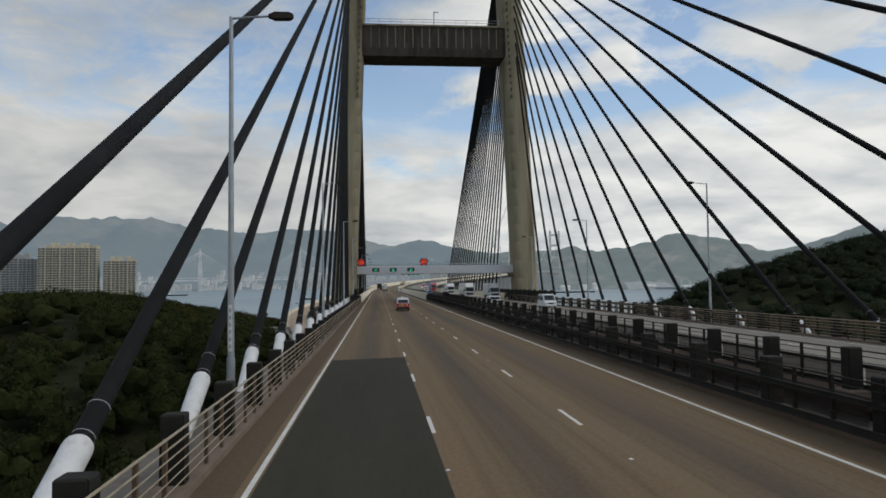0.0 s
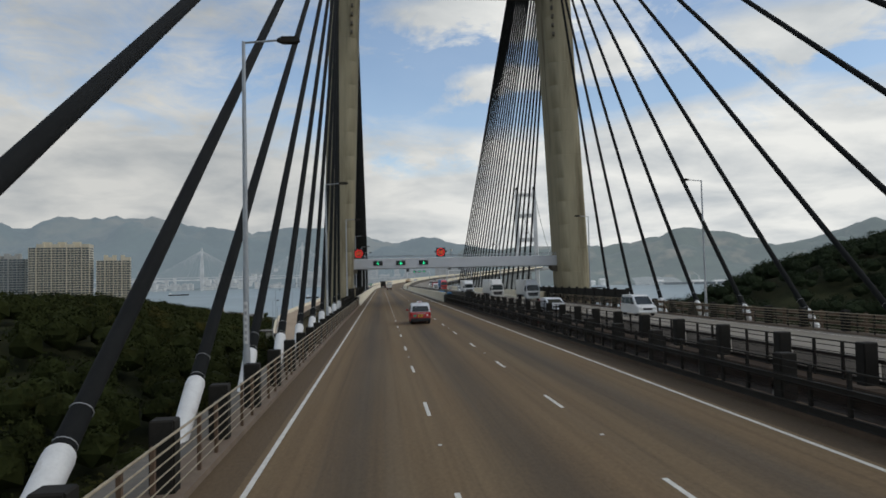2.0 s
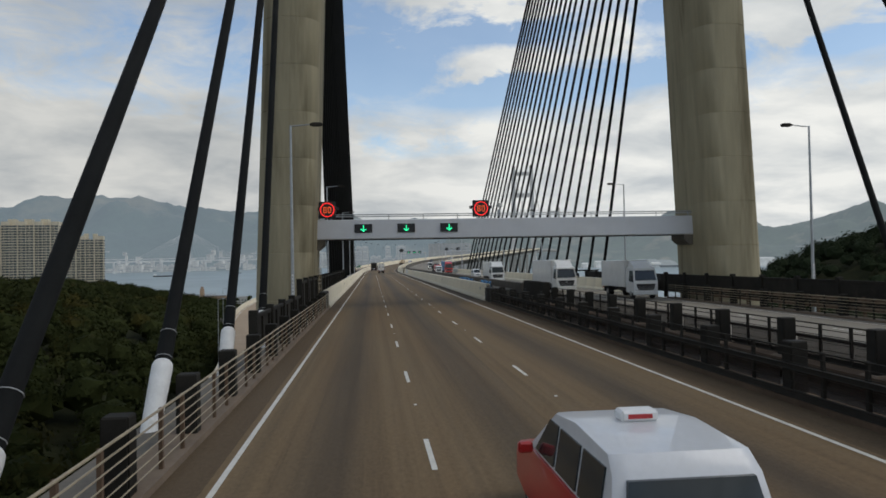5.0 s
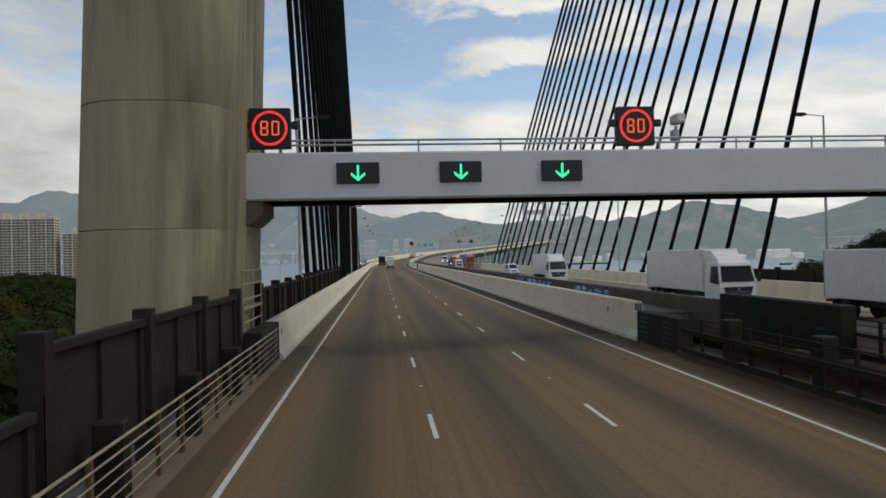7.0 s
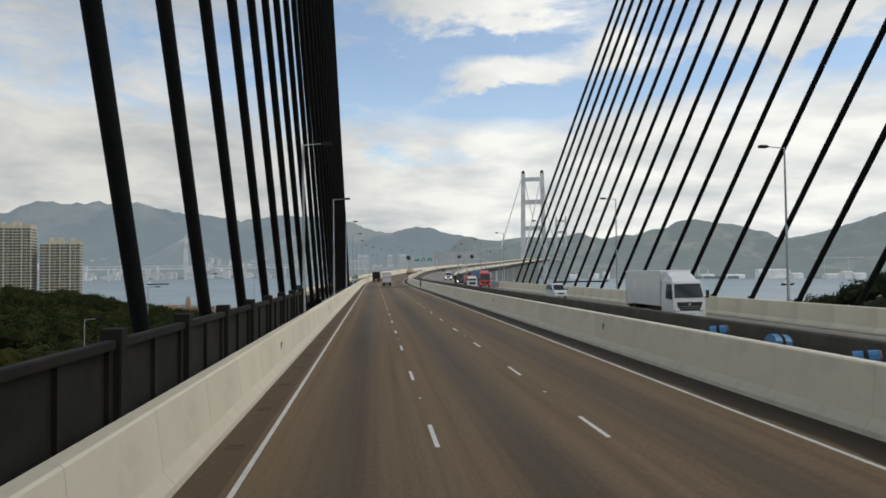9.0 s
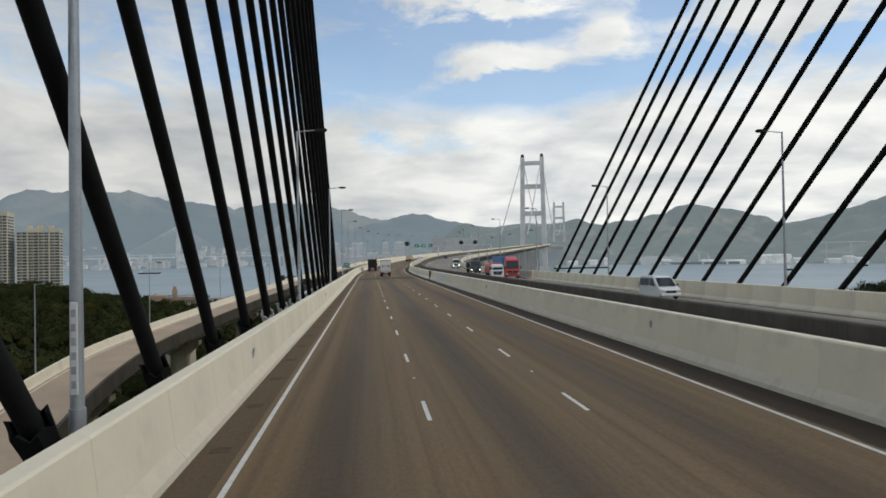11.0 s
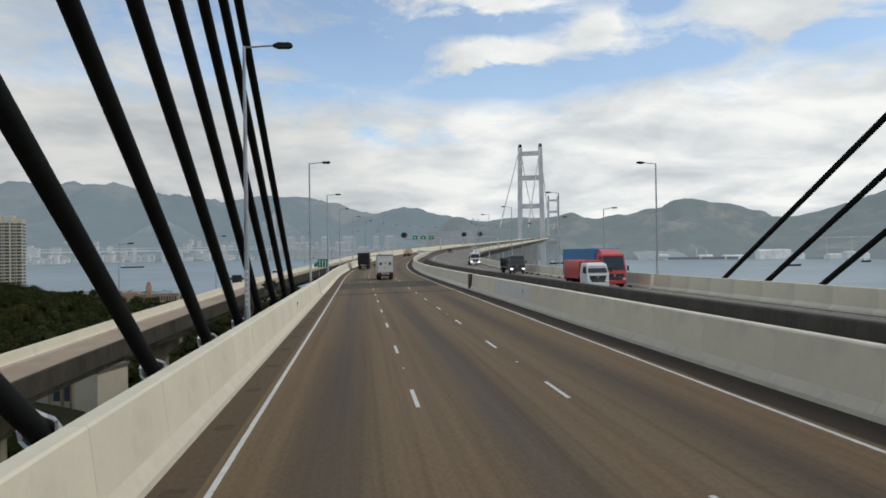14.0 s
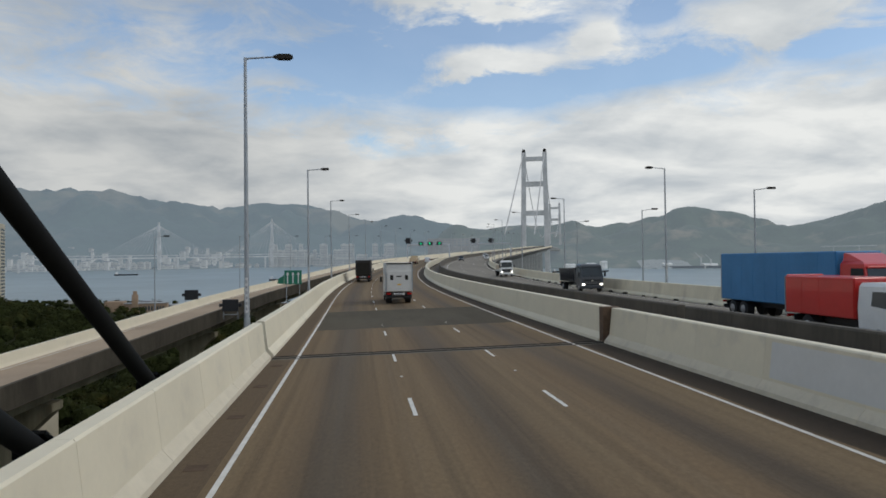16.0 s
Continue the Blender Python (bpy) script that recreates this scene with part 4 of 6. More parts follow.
def ground():
    far = 4700.0
    m = Mesh()
    m.add([(-far, -far, sea_level(-far)), (far, -far, sea_level(-far)), (far, far, sea_level(far)), (-far, far, sea_level(far))], [(0, 1, 2, 3)])
    structure("water", m, WATER, "calm grey-green sea reaching the far shore", "sea")
    xs = [-700 + 14 * k for k in range(101)]
    ys = [-260 + 14 * k for k in range(108)]
    ob = grid_mesh("ground", xs, ys, lambda x, y: sea_level(y) + land(x, y), EARTH)
    tagged(ob, "wooded island ground sloping down to the sea", "ground", kind="structure")


def canopy(name, label, count, inside, leaf, crown, seed, mat=None):
    """A wood of many crowns, each a loose shell of leaf tufts over the ground."""
    rng = np.random.default_rng(seed)
    centres = []
    while len(centres) < count:
        x, y = inside(rng)
        h = land(x, y)
        if h > 0.5 and not (-82 < x < -28 and 335 < y < 418):
            centres.append((x, y, sea_level(y) + h))
    c = np.array(centres)
    per = leaf
    n = len(c) * per
    size = rng.uniform(crown[0], crown[1], len(c))
    u = rng.normal(size=(n, 3))
    u /= np.linalg.norm(u, axis=1)[:, None]
    u[:, 2] = np.abs(u[:, 2]) * 0.9 - 0.1
    rad = np.repeat(size, per)[:, None] * rng.uniform(0.65, 1.08, (n, 1))
    lumps = 1 + 0.25 * np.sin(u[:, :1] * 5 + np.repeat(rng.uniform(0, 6, len(c)), per)[:, None]) * np.cos(u[:, 1:2] * 4)
    pos = np.repeat(c, per, axis=0) + np.array([0, 0, 1.0]) * np.repeat(size * 1.1 + rng.uniform(0, 1.5, len(c)), per)[:, None] + u * rad * lumps * np.array([1, 1, 0.85])
    a = np.cross(u, rng.normal(size=(n, 3)))
    a /= np.linalg.norm(a, axis=1)[:, None]
    b = np.cross(u + 0.5 * rng.normal(size=(n, 3)), a)
    b /= np.linalg.norm(b, axis=1)[:, None]
    w = (np.repeat(size, per) * rng.uniform(0.05, 0.115, n))[:, None]
    quad = np.stack([pos - a * w, pos + a * w, pos + b * w * 1.3], axis=1).reshape(-1, 3)
    # a lumpy core under each crown's leaves
    g = (1 + 5 ** 0.5) / 2
    ico = np.array([(-1, g, 0), (1, g, 0), (-1, -g, 0), (1, -g, 0), (0, -1, g), (0, 1, g), (0, -1, -g), (0, 1, -g), (g, 0, -1), (g, 0, 1), (-g, 0, -1), (-g, 0, 1)]) / (1 + g * g) ** 0.5
    tri = np.array([(0, 11, 5), (0, 5, 1), (0, 1, 7), (0, 7, 10), (0, 10, 11), (1, 5, 9), (5, 11, 4), (11, 10, 2), (10, 7, 6), (7, 1, 8), (3, 9, 4), (3, 4, 2), (3, 2, 6), (3, 6, 8), (3, 8, 9), (4, 9, 5), (2, 4, 11), (6, 2, 10), (8, 6, 7), (9, 8, 1)])
    core = ico[None] * (size * 0.80)[:, None, None] * rng.uniform(0.82, 1.12, (len(c), 12, 1)) * np.array([1, 1, 0.85])
    core = core + c[:, None] + np.array([0, 0, 1.0]) * (size * 1.12)[:, None, None]
    quad = np.concatenate([quad, core[:, tri.ravel()].reshape(-1, 3)])
    n = len(quad) // 3
    d = bpy.data.meshes.new(name)
    d.vertices.add(3 * n)
    d.vertices.foreach_set("co", quad.ravel())
    d.loops.add(3 * n)
    d.loops.foreach_set("vertex_index", np.arange(3 * n, dtype=np.int32))
    d.polygons.add(n)
    d.polygons.foreach_set("loop_start", np.arange(0, 3 * n, 3, dtype=np.int32))
    d.update(calc_edges=True)
    d.materials.append(mat or LEAVES)
    ob = new(name, d)
    return tagged(ob, label, "woods", kind="stuff")


def woods():
    canopy("woods", "dense dark green wood on the slope below the bridge", 6600, lambda r: (r.uniform(-330, -4), r.uniform(-20, 720)), 210, (2.4, 4.8), 3)
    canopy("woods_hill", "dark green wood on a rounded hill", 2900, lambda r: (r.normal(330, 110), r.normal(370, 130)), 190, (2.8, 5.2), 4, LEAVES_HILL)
    canopy("woods_shore", "low green scrub and trees near the shore", 1500, lambda r: (r.uniform(-480, -4), r.uniform(600, 1100)), 40, (2.2, 4.0), 5)


def ridge(name, label, pts, r0, r1, base, mat, rough, seed):
    """A range of hills seen from the bridge: crest heights by bearing, rising from the shore at r0 to the crest at r1."""
    ox, oy = 0.0, 200.0
    a0, a1 = pts[0][0], pts[-1][0]
    na, nr = 240, 44
    vs, fs = [], []
    for i in range(na + 1):
        a = a0 + (a1 - a0) * i / na
        crest = np.interp(a, [p[0] for p in pts], [p[1] for p in pts])
        for j in range(nr + 1):
            q = j / nr
            r = r0 + (r1 - r0) * q * 1.25
            x, y = ox + r * math.sin(radians(a)), oy + r * math.cos(radians(a))
            up = math.sin(min(q / 0.8, 1.0) * math.pi / 2) ** 1.3 if q <= 0.8 else 1 - (q - 0.8) * 1.5
            z0 = sea_level(y)
            top = (crest - z0) * up
            fold = noise.fractal((x * 0.0016 + seed, y * 0.0016, seed), 0.9, 2.1, 6) * rough * math.sin(min(q / 0.8, 1) * math.pi) ** 0.8
            gully = (abs(noise.noise((x * 0.0042, y * 0.0042, seed + 11))) - 0.25) * rough * 1.3 + (abs(noise.noise((x * 0.009, y * 0.009, seed + 17))) - 0.25) * rough * 0.5
            fold += gully * math.sin(min(q / 0.8, 1) * math.pi) ** 0.6
            fine = noise.fractal((x * 0.008, y * 0.008, seed + 3), 0.9, 2.1, 3) * rough * 0.06
            vs.append((x, y, z0 + base + max(0.0, top + fold * up + fine)))
    n = nr + 1
    fs = [(i * n + j, (i + 1) * n + j, (i + 1) * n + j + 1, i * n + j + 1) for i in range(na) for j in range(nr)]
    d = bpy.data.meshes.new(name)
    d.from_pydata(vs, [], fs)
    d.materials.append(mat)
    d.polygons.foreach_set("use_smooth", [True] * len(d.polygons))
    ob = new(name, d)
    return tagged(ob, label, "hills", kind="structure")


def backdrop():
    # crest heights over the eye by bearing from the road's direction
    ridge("backdrop_mountains", "green mountains with blue haze in their colour, under low cloud across the water",
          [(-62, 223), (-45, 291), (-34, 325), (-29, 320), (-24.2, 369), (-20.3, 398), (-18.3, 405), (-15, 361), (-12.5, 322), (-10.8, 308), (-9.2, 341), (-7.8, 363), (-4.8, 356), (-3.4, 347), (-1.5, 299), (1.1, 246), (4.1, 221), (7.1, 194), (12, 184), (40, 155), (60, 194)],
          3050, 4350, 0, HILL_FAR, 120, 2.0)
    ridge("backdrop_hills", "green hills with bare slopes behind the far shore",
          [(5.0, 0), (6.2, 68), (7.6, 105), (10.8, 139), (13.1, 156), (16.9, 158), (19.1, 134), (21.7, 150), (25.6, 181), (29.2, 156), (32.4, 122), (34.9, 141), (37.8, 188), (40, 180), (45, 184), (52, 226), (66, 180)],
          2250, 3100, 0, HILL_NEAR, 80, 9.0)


# the same haze glow put into the viaduct piers and the far girder
FAR_PIER = hazed_material("grey_pier_concrete", (0.19, 0.18, 0.155), (0.36, 0.40, 0.43), 0.20, 0.05)


def suspension_bridge():
    """The big suspension bridge at the end of the viaduct."""
    def portal(cx, cy, top, ang, half, low):
        t = thing("suspension_tower", "tall pale portal tower of a suspension bridge", "bridge tower", "suspension bridge towers", at=(cx, cy, 0), turn=radians(-ang))
        for q in (-1, 1):
            m = Mesh().loft([[(q * (half + 3) - 4.4, -5, low), (q * (half + 3) + 4.4, -5, low), (q * (half + 3) + 4.4, 5, low), (q * (half + 3) - 4.4, 5, low)],
                             [(q * half - 3.4, -4, top), (q * half + 3.4, -4, top), (q * half + 3.4, 4, top), (q * half - 3.4, 4, top)]])
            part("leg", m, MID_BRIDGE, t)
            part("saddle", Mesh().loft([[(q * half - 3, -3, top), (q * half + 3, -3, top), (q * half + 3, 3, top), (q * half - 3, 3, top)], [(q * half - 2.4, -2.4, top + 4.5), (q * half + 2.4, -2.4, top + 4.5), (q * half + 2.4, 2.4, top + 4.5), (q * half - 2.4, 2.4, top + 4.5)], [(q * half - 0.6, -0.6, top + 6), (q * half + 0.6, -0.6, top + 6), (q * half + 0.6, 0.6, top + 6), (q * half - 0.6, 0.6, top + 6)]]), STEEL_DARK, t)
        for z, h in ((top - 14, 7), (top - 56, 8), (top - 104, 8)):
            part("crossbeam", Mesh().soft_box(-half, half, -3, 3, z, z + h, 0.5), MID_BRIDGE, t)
        return t
    ax, ay, az = on_road(1442.0, MID - 10.0)
    turn = 17.4
    d = Vector((math.sin(radians(turn)), math.cos(radians(turn)), 0))
    side = Vector((d.y, -d.x, 0))
    o = Vector((ax, ay, 0))
    portal(ax, ay, 181.0, turn, 17.0, sea_level(ay))
    far = o + d * 1377
    portal(far.x, far.y, 200.0, turn, 17.0, sea_level(far.y))
    c = thing("main_cables", "pale suspension cables sagging between the towers", "bridge cable", at=(ax, ay, 0))
    for q in (-1, 1):
        def z_at(s):
            return 62 + 120 * ((s - 640) / 640) ** 2 if s >= 0 else 182 + s * 0.42
        prev = None
        for s in [-355 + 71 * k for k in range(6)] + [68 * k for k in range(21)]:
            p = o + d * s + side * (q * 17.0) + Vector((0, 0, z_at(s)))
            if prev is not None:
                part("cable", Mesh().tube(tuple(prev - o), tuple(p - o), 0.75, n=6), MID_BRIDGE, c)
            prev = p
    deck = thing("suspension_deck", "grey streamlined deck of the suspension bridge on tall piers", "bridge deck", at=(0, 0, 0))
    m = Mesh()
    rings = []
    for s in (-350, -250, -120, 0, 300, 590, 900, 1180, 1377, 1800):
        z = az - 0.6 + 0.024 * s if s < 0 else az - 0.6 + 18 * math.sin(min(1.57, s / 800)) * 0.9
        p = o + d * s
        rings.append([tuple(p + side * a + Vector((0, 0, z + b))) for a, b in ((-18, 0), (-20.5, -3.5), (-18, -7.5), (18, -7.5), (20.5, -3.5), (18, 0))])
    part("girder", m.loft(rings), FAR_PIER, deck)
    for s in (-345, -275, -205, -135, -65):
        p = o + d * s
        for q in (-11, 11):
            pp = p + side * q
            part("pier", Mesh().box(pp.x - 2.2, pp.x + 2.2, pp.y - 2.2, pp.y + 2.2, sea_level(pp.y) - 3, az - 10), FAR_PIER, deck)
    for s in range(340, 1100, 45):
        x, y, z = on_road(s, MID)
        t = thing("main_pier", "tall concrete pier under the main viaduct", "bridge pier", "main viaduct piers", at=(x, y, 0), turn=heading(s))
        for q in (-9, 9):
            part("column", Mesh().soft_box(q - 1.6, q + 1.6, -1.2, 1.2, sea_level(y) - 3, z - 4.2, 0.2), FAR_PIER, t)


def cable_stayed_far():
    """The cable-stayed bridge across the strait."""
    def place(bearing, r):
        return Vector((r * math.sin(radians(bearing)), 280 + r * math.cos(radians(bearing)), 0))
    t = thing("cable_stayed_bridge", "white cable-stayed bridge far across the strait", "bridge")
    a, b = place(-24.5, 2700), place(-2.5, 3000)
    d = (b - a).normalized()
    sea = lambda p: sea_level(p.y)
    m = Mesh()
    for dz, h in ((42, 5.0), (53, 2.5)):
        m.add([tuple(p + Vector((0, 0, sea(p) + z))) for p in (a, b) for z in (dz, dz + h)] + [tuple(p + Vector((0, 22, sea(p) + z))) for p in (a, b) for z in (dz, dz + h)], [(0, 2, 3, 1), (4, 5, 7, 6), (1, 3, 7, 5), (0, 4, 6, 2)])
    part("girder", m, FAR_BRIDGE, t)
    for bearing, h in ((-15.3, 176), (-6.9, 198)):
        k = math.tan(radians(bearing))
        s = 0.0
        for it in range(400):
            p = a + d * (it * 3.0)
            if p.x / (p.y - 280) >= k:
                break
        z0 = sea(p)
        py = part("pylon", Mesh().loft([[(p.x - 5, p.y - 5, z0), (p.x + 5, p.y - 5, z0), (p.x + 5, p.y + 5, z0), (p.x - 5, p.y + 5, z0)], [(p.x - 8, p.y - 5, z0 + 60), (p.x + 8, p.y - 5, z0 + 60), (p.x + 8, p.y + 5, z0 + 60), (p.x - 8, p.y + 5, z0 + 60)], [(p.x - 3, p.y - 3, z0 + h), (p.x + 3, p.y - 3, z0 + h), (p.x + 3, p.y + 3, z0 + h), (p.x - 3, p.y + 3, z0 + h)]]), FAR_BRIDGE, t)
        for q in range(1, 14):
            for sg in (-1, 1):
                e = p + d * (sg * q * 16)
                part("stay", Mesh().tube((p.x, p.y, z0 + h - 4 - q * 0.6), (e.x, e.y, z0 + 46), 0.5, n=4), FAR_BRIDGE, py)
    for it in range(0, 7):
        p = a + d * (it * 170.0)
        part("pier", Mesh().box(p.x - 3, p.x + 3, p.y - 3, p.y + 3, sea(p), sea(p) + 43), FAR_BRIDGE, t)


def tower_block(x, y, wide, deep, floors, mat, turn, label):
    z0 = sea_level(y) + max(2.0, land(x, y))
    t = thing("apartment_tower", label, "apartment building", "apartment towers", at=(x, y, z0), turn=turn)
    h = floors * 3.0
    m = Mesh()
    n = max(3, int(wide / 8))
    step = wide / n
    for k in range(n):
        u = -wide / 2 + k * step
        back = 1.4 if k % 2 else 0.0
        part("bay", Mesh().box(u + 0.01, u + step - 0.01, -deep / 2 + back, deep / 2 - back, 0, h + (4 if k % 2 else 0)), mat, t)
        for f in range(1, floors):
            m.box(u + 0.4, u + step - 0.4, -deep / 2 + back - 0.5, -deep / 2 + back + 0.05, f * 3.0 - 0.1, f * 3.0 + 0.12)
    tagged(part("ledge", m, mat, t), kind="stuff")
    m = Mesh()
    for k in range(n):
        u = -wide / 2 + k * step
        back = 1.4 if k % 2 else 0.0
        for f in range(floors):
            for a, b in ((0.07, 0.30), (0.34, 0.47), (0.54, 0.93)):
                m.box(u + step * a, u + step * b, -deep / 2 + back - 0.12, -deep / 2 + back + 0.05, f * 3.0 + 0.75, f * 3.0 + 2.7)
    for f in range(floors):
        for a in (-0.36, -0.1, 0.14):
            m.box(wide / 2 - 0.05, wide / 2 + 0.12, deep * a, deep * (a + 0.2), f * 3.0 + 0.9, f * 3.0 + 2.5)
    tagged(part("glazing", m, PANE, t), kind="stuff")
    for k in range(3):
        part("roof_house", Mesh().box(-wide * 0.3 + k * wide * 0.25, -wide * 0.3 + k * wide * 0.25 + wide * 0.12, -deep * 0.2, deep * 0.2, h, h + 7), mat, t)


def buildings():
    tower_block(-389, 920, 66, 26, 31, WALL_CREAM, radians(10), "cream residential tower block with many windows")
    tower_block(-333, 935, 38, 24, 25, WALL_CREAM, radians(16), "pale residential tower block with balconies")
    tower_block(-455, 925, 46, 26, 27, WALL_GREY, radians(12), "grey residential tower block")
    rng = random.Random(11)
    for k in range(150):
        bearing = rng.choice((rng.uniform(-34, 6), rng.uniform(-27, -16), rng.uniform(-7, 3)))
        r = rng.uniform(2960, 3060)
        x, y = r * math.sin(radians(bearing)), 250 + r * math.cos(radians(bearing))
        w, h = rng.uniform(12, 34), rng.choice((10, 16, 24, 36, 50)) * (1.7 if -7 < bearing < 3 else 0.4)
        t = thing("far_building", "pale building on the far shore", "building", "buildings on the far shore", at=(x, y, sea_level(y)))
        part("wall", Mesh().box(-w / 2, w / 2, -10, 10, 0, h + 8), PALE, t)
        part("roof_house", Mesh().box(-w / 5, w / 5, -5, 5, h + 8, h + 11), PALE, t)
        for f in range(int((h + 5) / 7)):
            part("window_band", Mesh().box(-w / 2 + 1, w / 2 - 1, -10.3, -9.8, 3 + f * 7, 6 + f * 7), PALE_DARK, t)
    for k in range(110):
        bearing = rng.choice((rng.uniform(-33, -8), rng.uniform(-26, -17), rng.uniform(-15, -9)))
        up = rng.uniform(0, 1) ** 2
        r = 2950 + 330 * up
        x, y = r * math.sin(radians(bearing)), 250 + r * math.cos(radians(bearing))
        w, h = rng.uniform(7, 24), rng.choice((8, 12, 16, 30))
        t = thing("hillside_house", "small white house on the slope above the far shore", "house", "white houses on the far slope", at=(x, y, sea_level(y) + 62 * up), turn=rng.uniform(-0.4, 0.4))
        part("wall", Mesh().box(-w / 2, w / 2, -7, 7, -8, h), TOWN_WHITE if k % 3 else PALE, t)
        part("roof", Mesh().prism([(-7.5, h), (7.5, h), (0, h + 3.5)], "x", -w / 2 - 0.6, w / 2 + 0.6), PALE_DARK, t)
        part("window_band", Mesh().box(-w / 2 + 1, w / 2 - 1, -7.3, -6.8, 2.5, 5.0), PALE_DARK, t)
    sheds = [(1171, 2108, 96, 20), (1225, 2078, 30, 9), (1327, 2004, 26, 14), (1352, 1990, 34, 9), (1300, 2030, 40, 7), (1420, 1930, 60, 12), (1080, 2165, 60, 5), (905, 2250, 26, 8), (1010, 2195, 40, 6), (700, 2330, 26, 9), (735, 2315, 16, 15), (640, 2350, 30, 7)]
    for k, (x, y, w, h) in enumerate(sheds):
        t = thing("shore_shed", "pale industrial shed on the waterfront", "building", "sheds on the far shore", at=(x, y, sea_level(y)))
        part("wall", Mesh().box(-w / 2, w / 2, -12, 12, 0, h + 4), SHED_WHITE, t)
        part("roof", Mesh().prism([(-13, h + 4), (13, h + 4), (0, h + 8)], "x", -w / 2 - 1, w / 2 + 1), SHED_WHITE, t)


def far_waterfront():
    """Quarry face, dock and a low road viaduct under the hills across the strait."""
    q = thing("quarry_face", "pale bare quarry slope above the waterfront", "quarry", kind="structure", at=(898, 2250, sea_level(2250)))
    rng = random.Random(31)
    rows = []
    for k, (h, inset) in enumerate(((0, 0), (7, 8), (9, 18), (16, 30), (18, 42), (25, 60), (26, 95))):
        rows.append([(-82 + 164 * j / 15 * (1 - 0.0045 * h) + 0.37 * h, -25 + inset + rng.uniform(-3, 3) + 6 * math.sin(j * 1.3), h * (1 - 0.10 * abs(j - 7.5) / 7.5 * (h > 20)) + rng.uniform(-1.5, 1.5)) for j in range(16)])
    m = Mesh()
    m.add([p for r in rows for p in r], [(i * 16 + j, i * 16 + j + 1, (i + 1) * 16 + j + 1, (i + 1) * 16 + j) for i in range(6) for j in range(15)])
    part("slope", m, SCAR, q)
    d = thing("dock_wall", "long dark dock wall at the water's edge", "dock", kind="structure", at=(965, 2205, sea_level(2205)), turn=radians(-25.5))
    part("quay", Mesh().soft_box(-135, 135, -8, 8, -3, 7, 0.6), DOCK, d)
    for x, h in ((60, 42), (84, 34)):
        c = thing("dock_crane", "grey jib crane on the dock", "crane", "dock cranes", at=(930 + x, 2235 - x * 0.5, sea_level(2215) + 6))
        part("tower", Mesh().box(-1.6, 1.6, -1.6, 1.6, 0, h * 0.6), PALE, c)
        part("jib", Mesh().tube((2, 0, h * 0.5), (-h * 0.5, 0, h), 1.0, 0.5, n=6), PALE, c)
    v = thing("far_viaduct", "low pale road viaduct along the far shore", "viaduct", kind="structure", at=(1305, 2014, 32), turn=radians(-35.6))
    part("deck", Mesh().box(-60, 70, -5, 5, -2.2, 0), PALE, v)
    for k in range(2):
        part("pier", Mesh().box(-30 + k * 60, -28.6 + k * 60, -2, 2, -50, -2.2), PALE, v)


ground()
far_waterfront()
woods()
backdrop()
suspension_bridge()
cable_stayed_far()
buildings()


# ---------------------------------------------------------------- slip road, signs and shore things
SIGN_GREEN = material("green_sign_face", (0.01, 0.16, 0.09), 0.5, var=0.15, scale=1, fine=8, bump=0.0)
SIGN_WHITE = material("white_sign_paint", (0.75, 0.75, 0.73), 0.5, var=0.05, scale=1, fine=8, bump=0.0)
CLAY = material("tan_plaster", (0.36, 0.25, 0.16), 0.9, var=0.25, scale=0.08, fine=1.0, bump=0.0)
ROOF_GREY = material("pale_roof", (0.36, 0.36, 0.35), 0.8, var=0.2, scale=0.1, fine=1.0, bump=0.0)
BLUE_CAP = material("blue_plastic_cap", (0.035, 0.17, 0.36), 0.4, var=0.15, scale=3, fine=20, bump=0.0)

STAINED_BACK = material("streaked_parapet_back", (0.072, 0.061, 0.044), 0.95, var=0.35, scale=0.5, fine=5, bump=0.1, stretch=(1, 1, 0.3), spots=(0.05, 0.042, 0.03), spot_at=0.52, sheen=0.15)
TAN_ROAD = material("pale_worn_road", (0.34, 0.255, 0.170), 0.9, var=0.18, scale=0.15, fine=4, bump=0.1, spots=(0.25, 0.185, 0.12), spot_at=0.56)
RAMP = [(40, -26, -29), (80, -21, -22.5), (120, -18.5, -16.5), (155, -18, -13.6), (190, -20, -12.2), (215, -24, -11.0), (235, -27.8, -11.0), (250, -30, -9.7), (265, -31.6, -8.5), (282, -32, -7.3), (300, -30.8, -6.4), (318, -29.2, -5.6), (335, -27.3, -4.8), (350, -25.2, -4.1), (370, -22.6, -3.2), (392, -21, -2.5), (420, -18.6, -1.9), (450, -17, -1.4), (500, -15, -0.6), (560, -13.5, -0.2), (640, -12.5, 0.0), (760, -12, 0.1), (840, -12, 0.1)]


def ramp_axis(s):
    ss = [r[0] for r in RAMP]
    k = max(0, min(len(ss) - 2, int(np.searchsorted(ss, s)) - 1))
    t = (s - ss[k]) / (ss[k + 1] - ss[k])
    h = ss[k + 1] - ss[k]

    def smooth(c):
        m = [(RAMP[min(i + 1, len(RAMP) - 1)][c] - RAMP[max(i - 1, 0)][c]) / (ss[min(i + 1, len(ss) - 1)] - ss[max(i - 1, 0)]) for i in (k, k + 1)]
        return (2 * t ** 3 - 3 * t ** 2 + 1) * RAMP[k][c] + (t ** 3 - 2 * t ** 2 + t) * h * m[0] + (3 * t ** 2 - 2 * t ** 3) * RAMP[k + 1][c] + (t ** 3 - t ** 2) * h * m[1]
    off = smooth(1)
    return Vector(on_road(s, off, smooth(2) - FALL * off - 0.1))


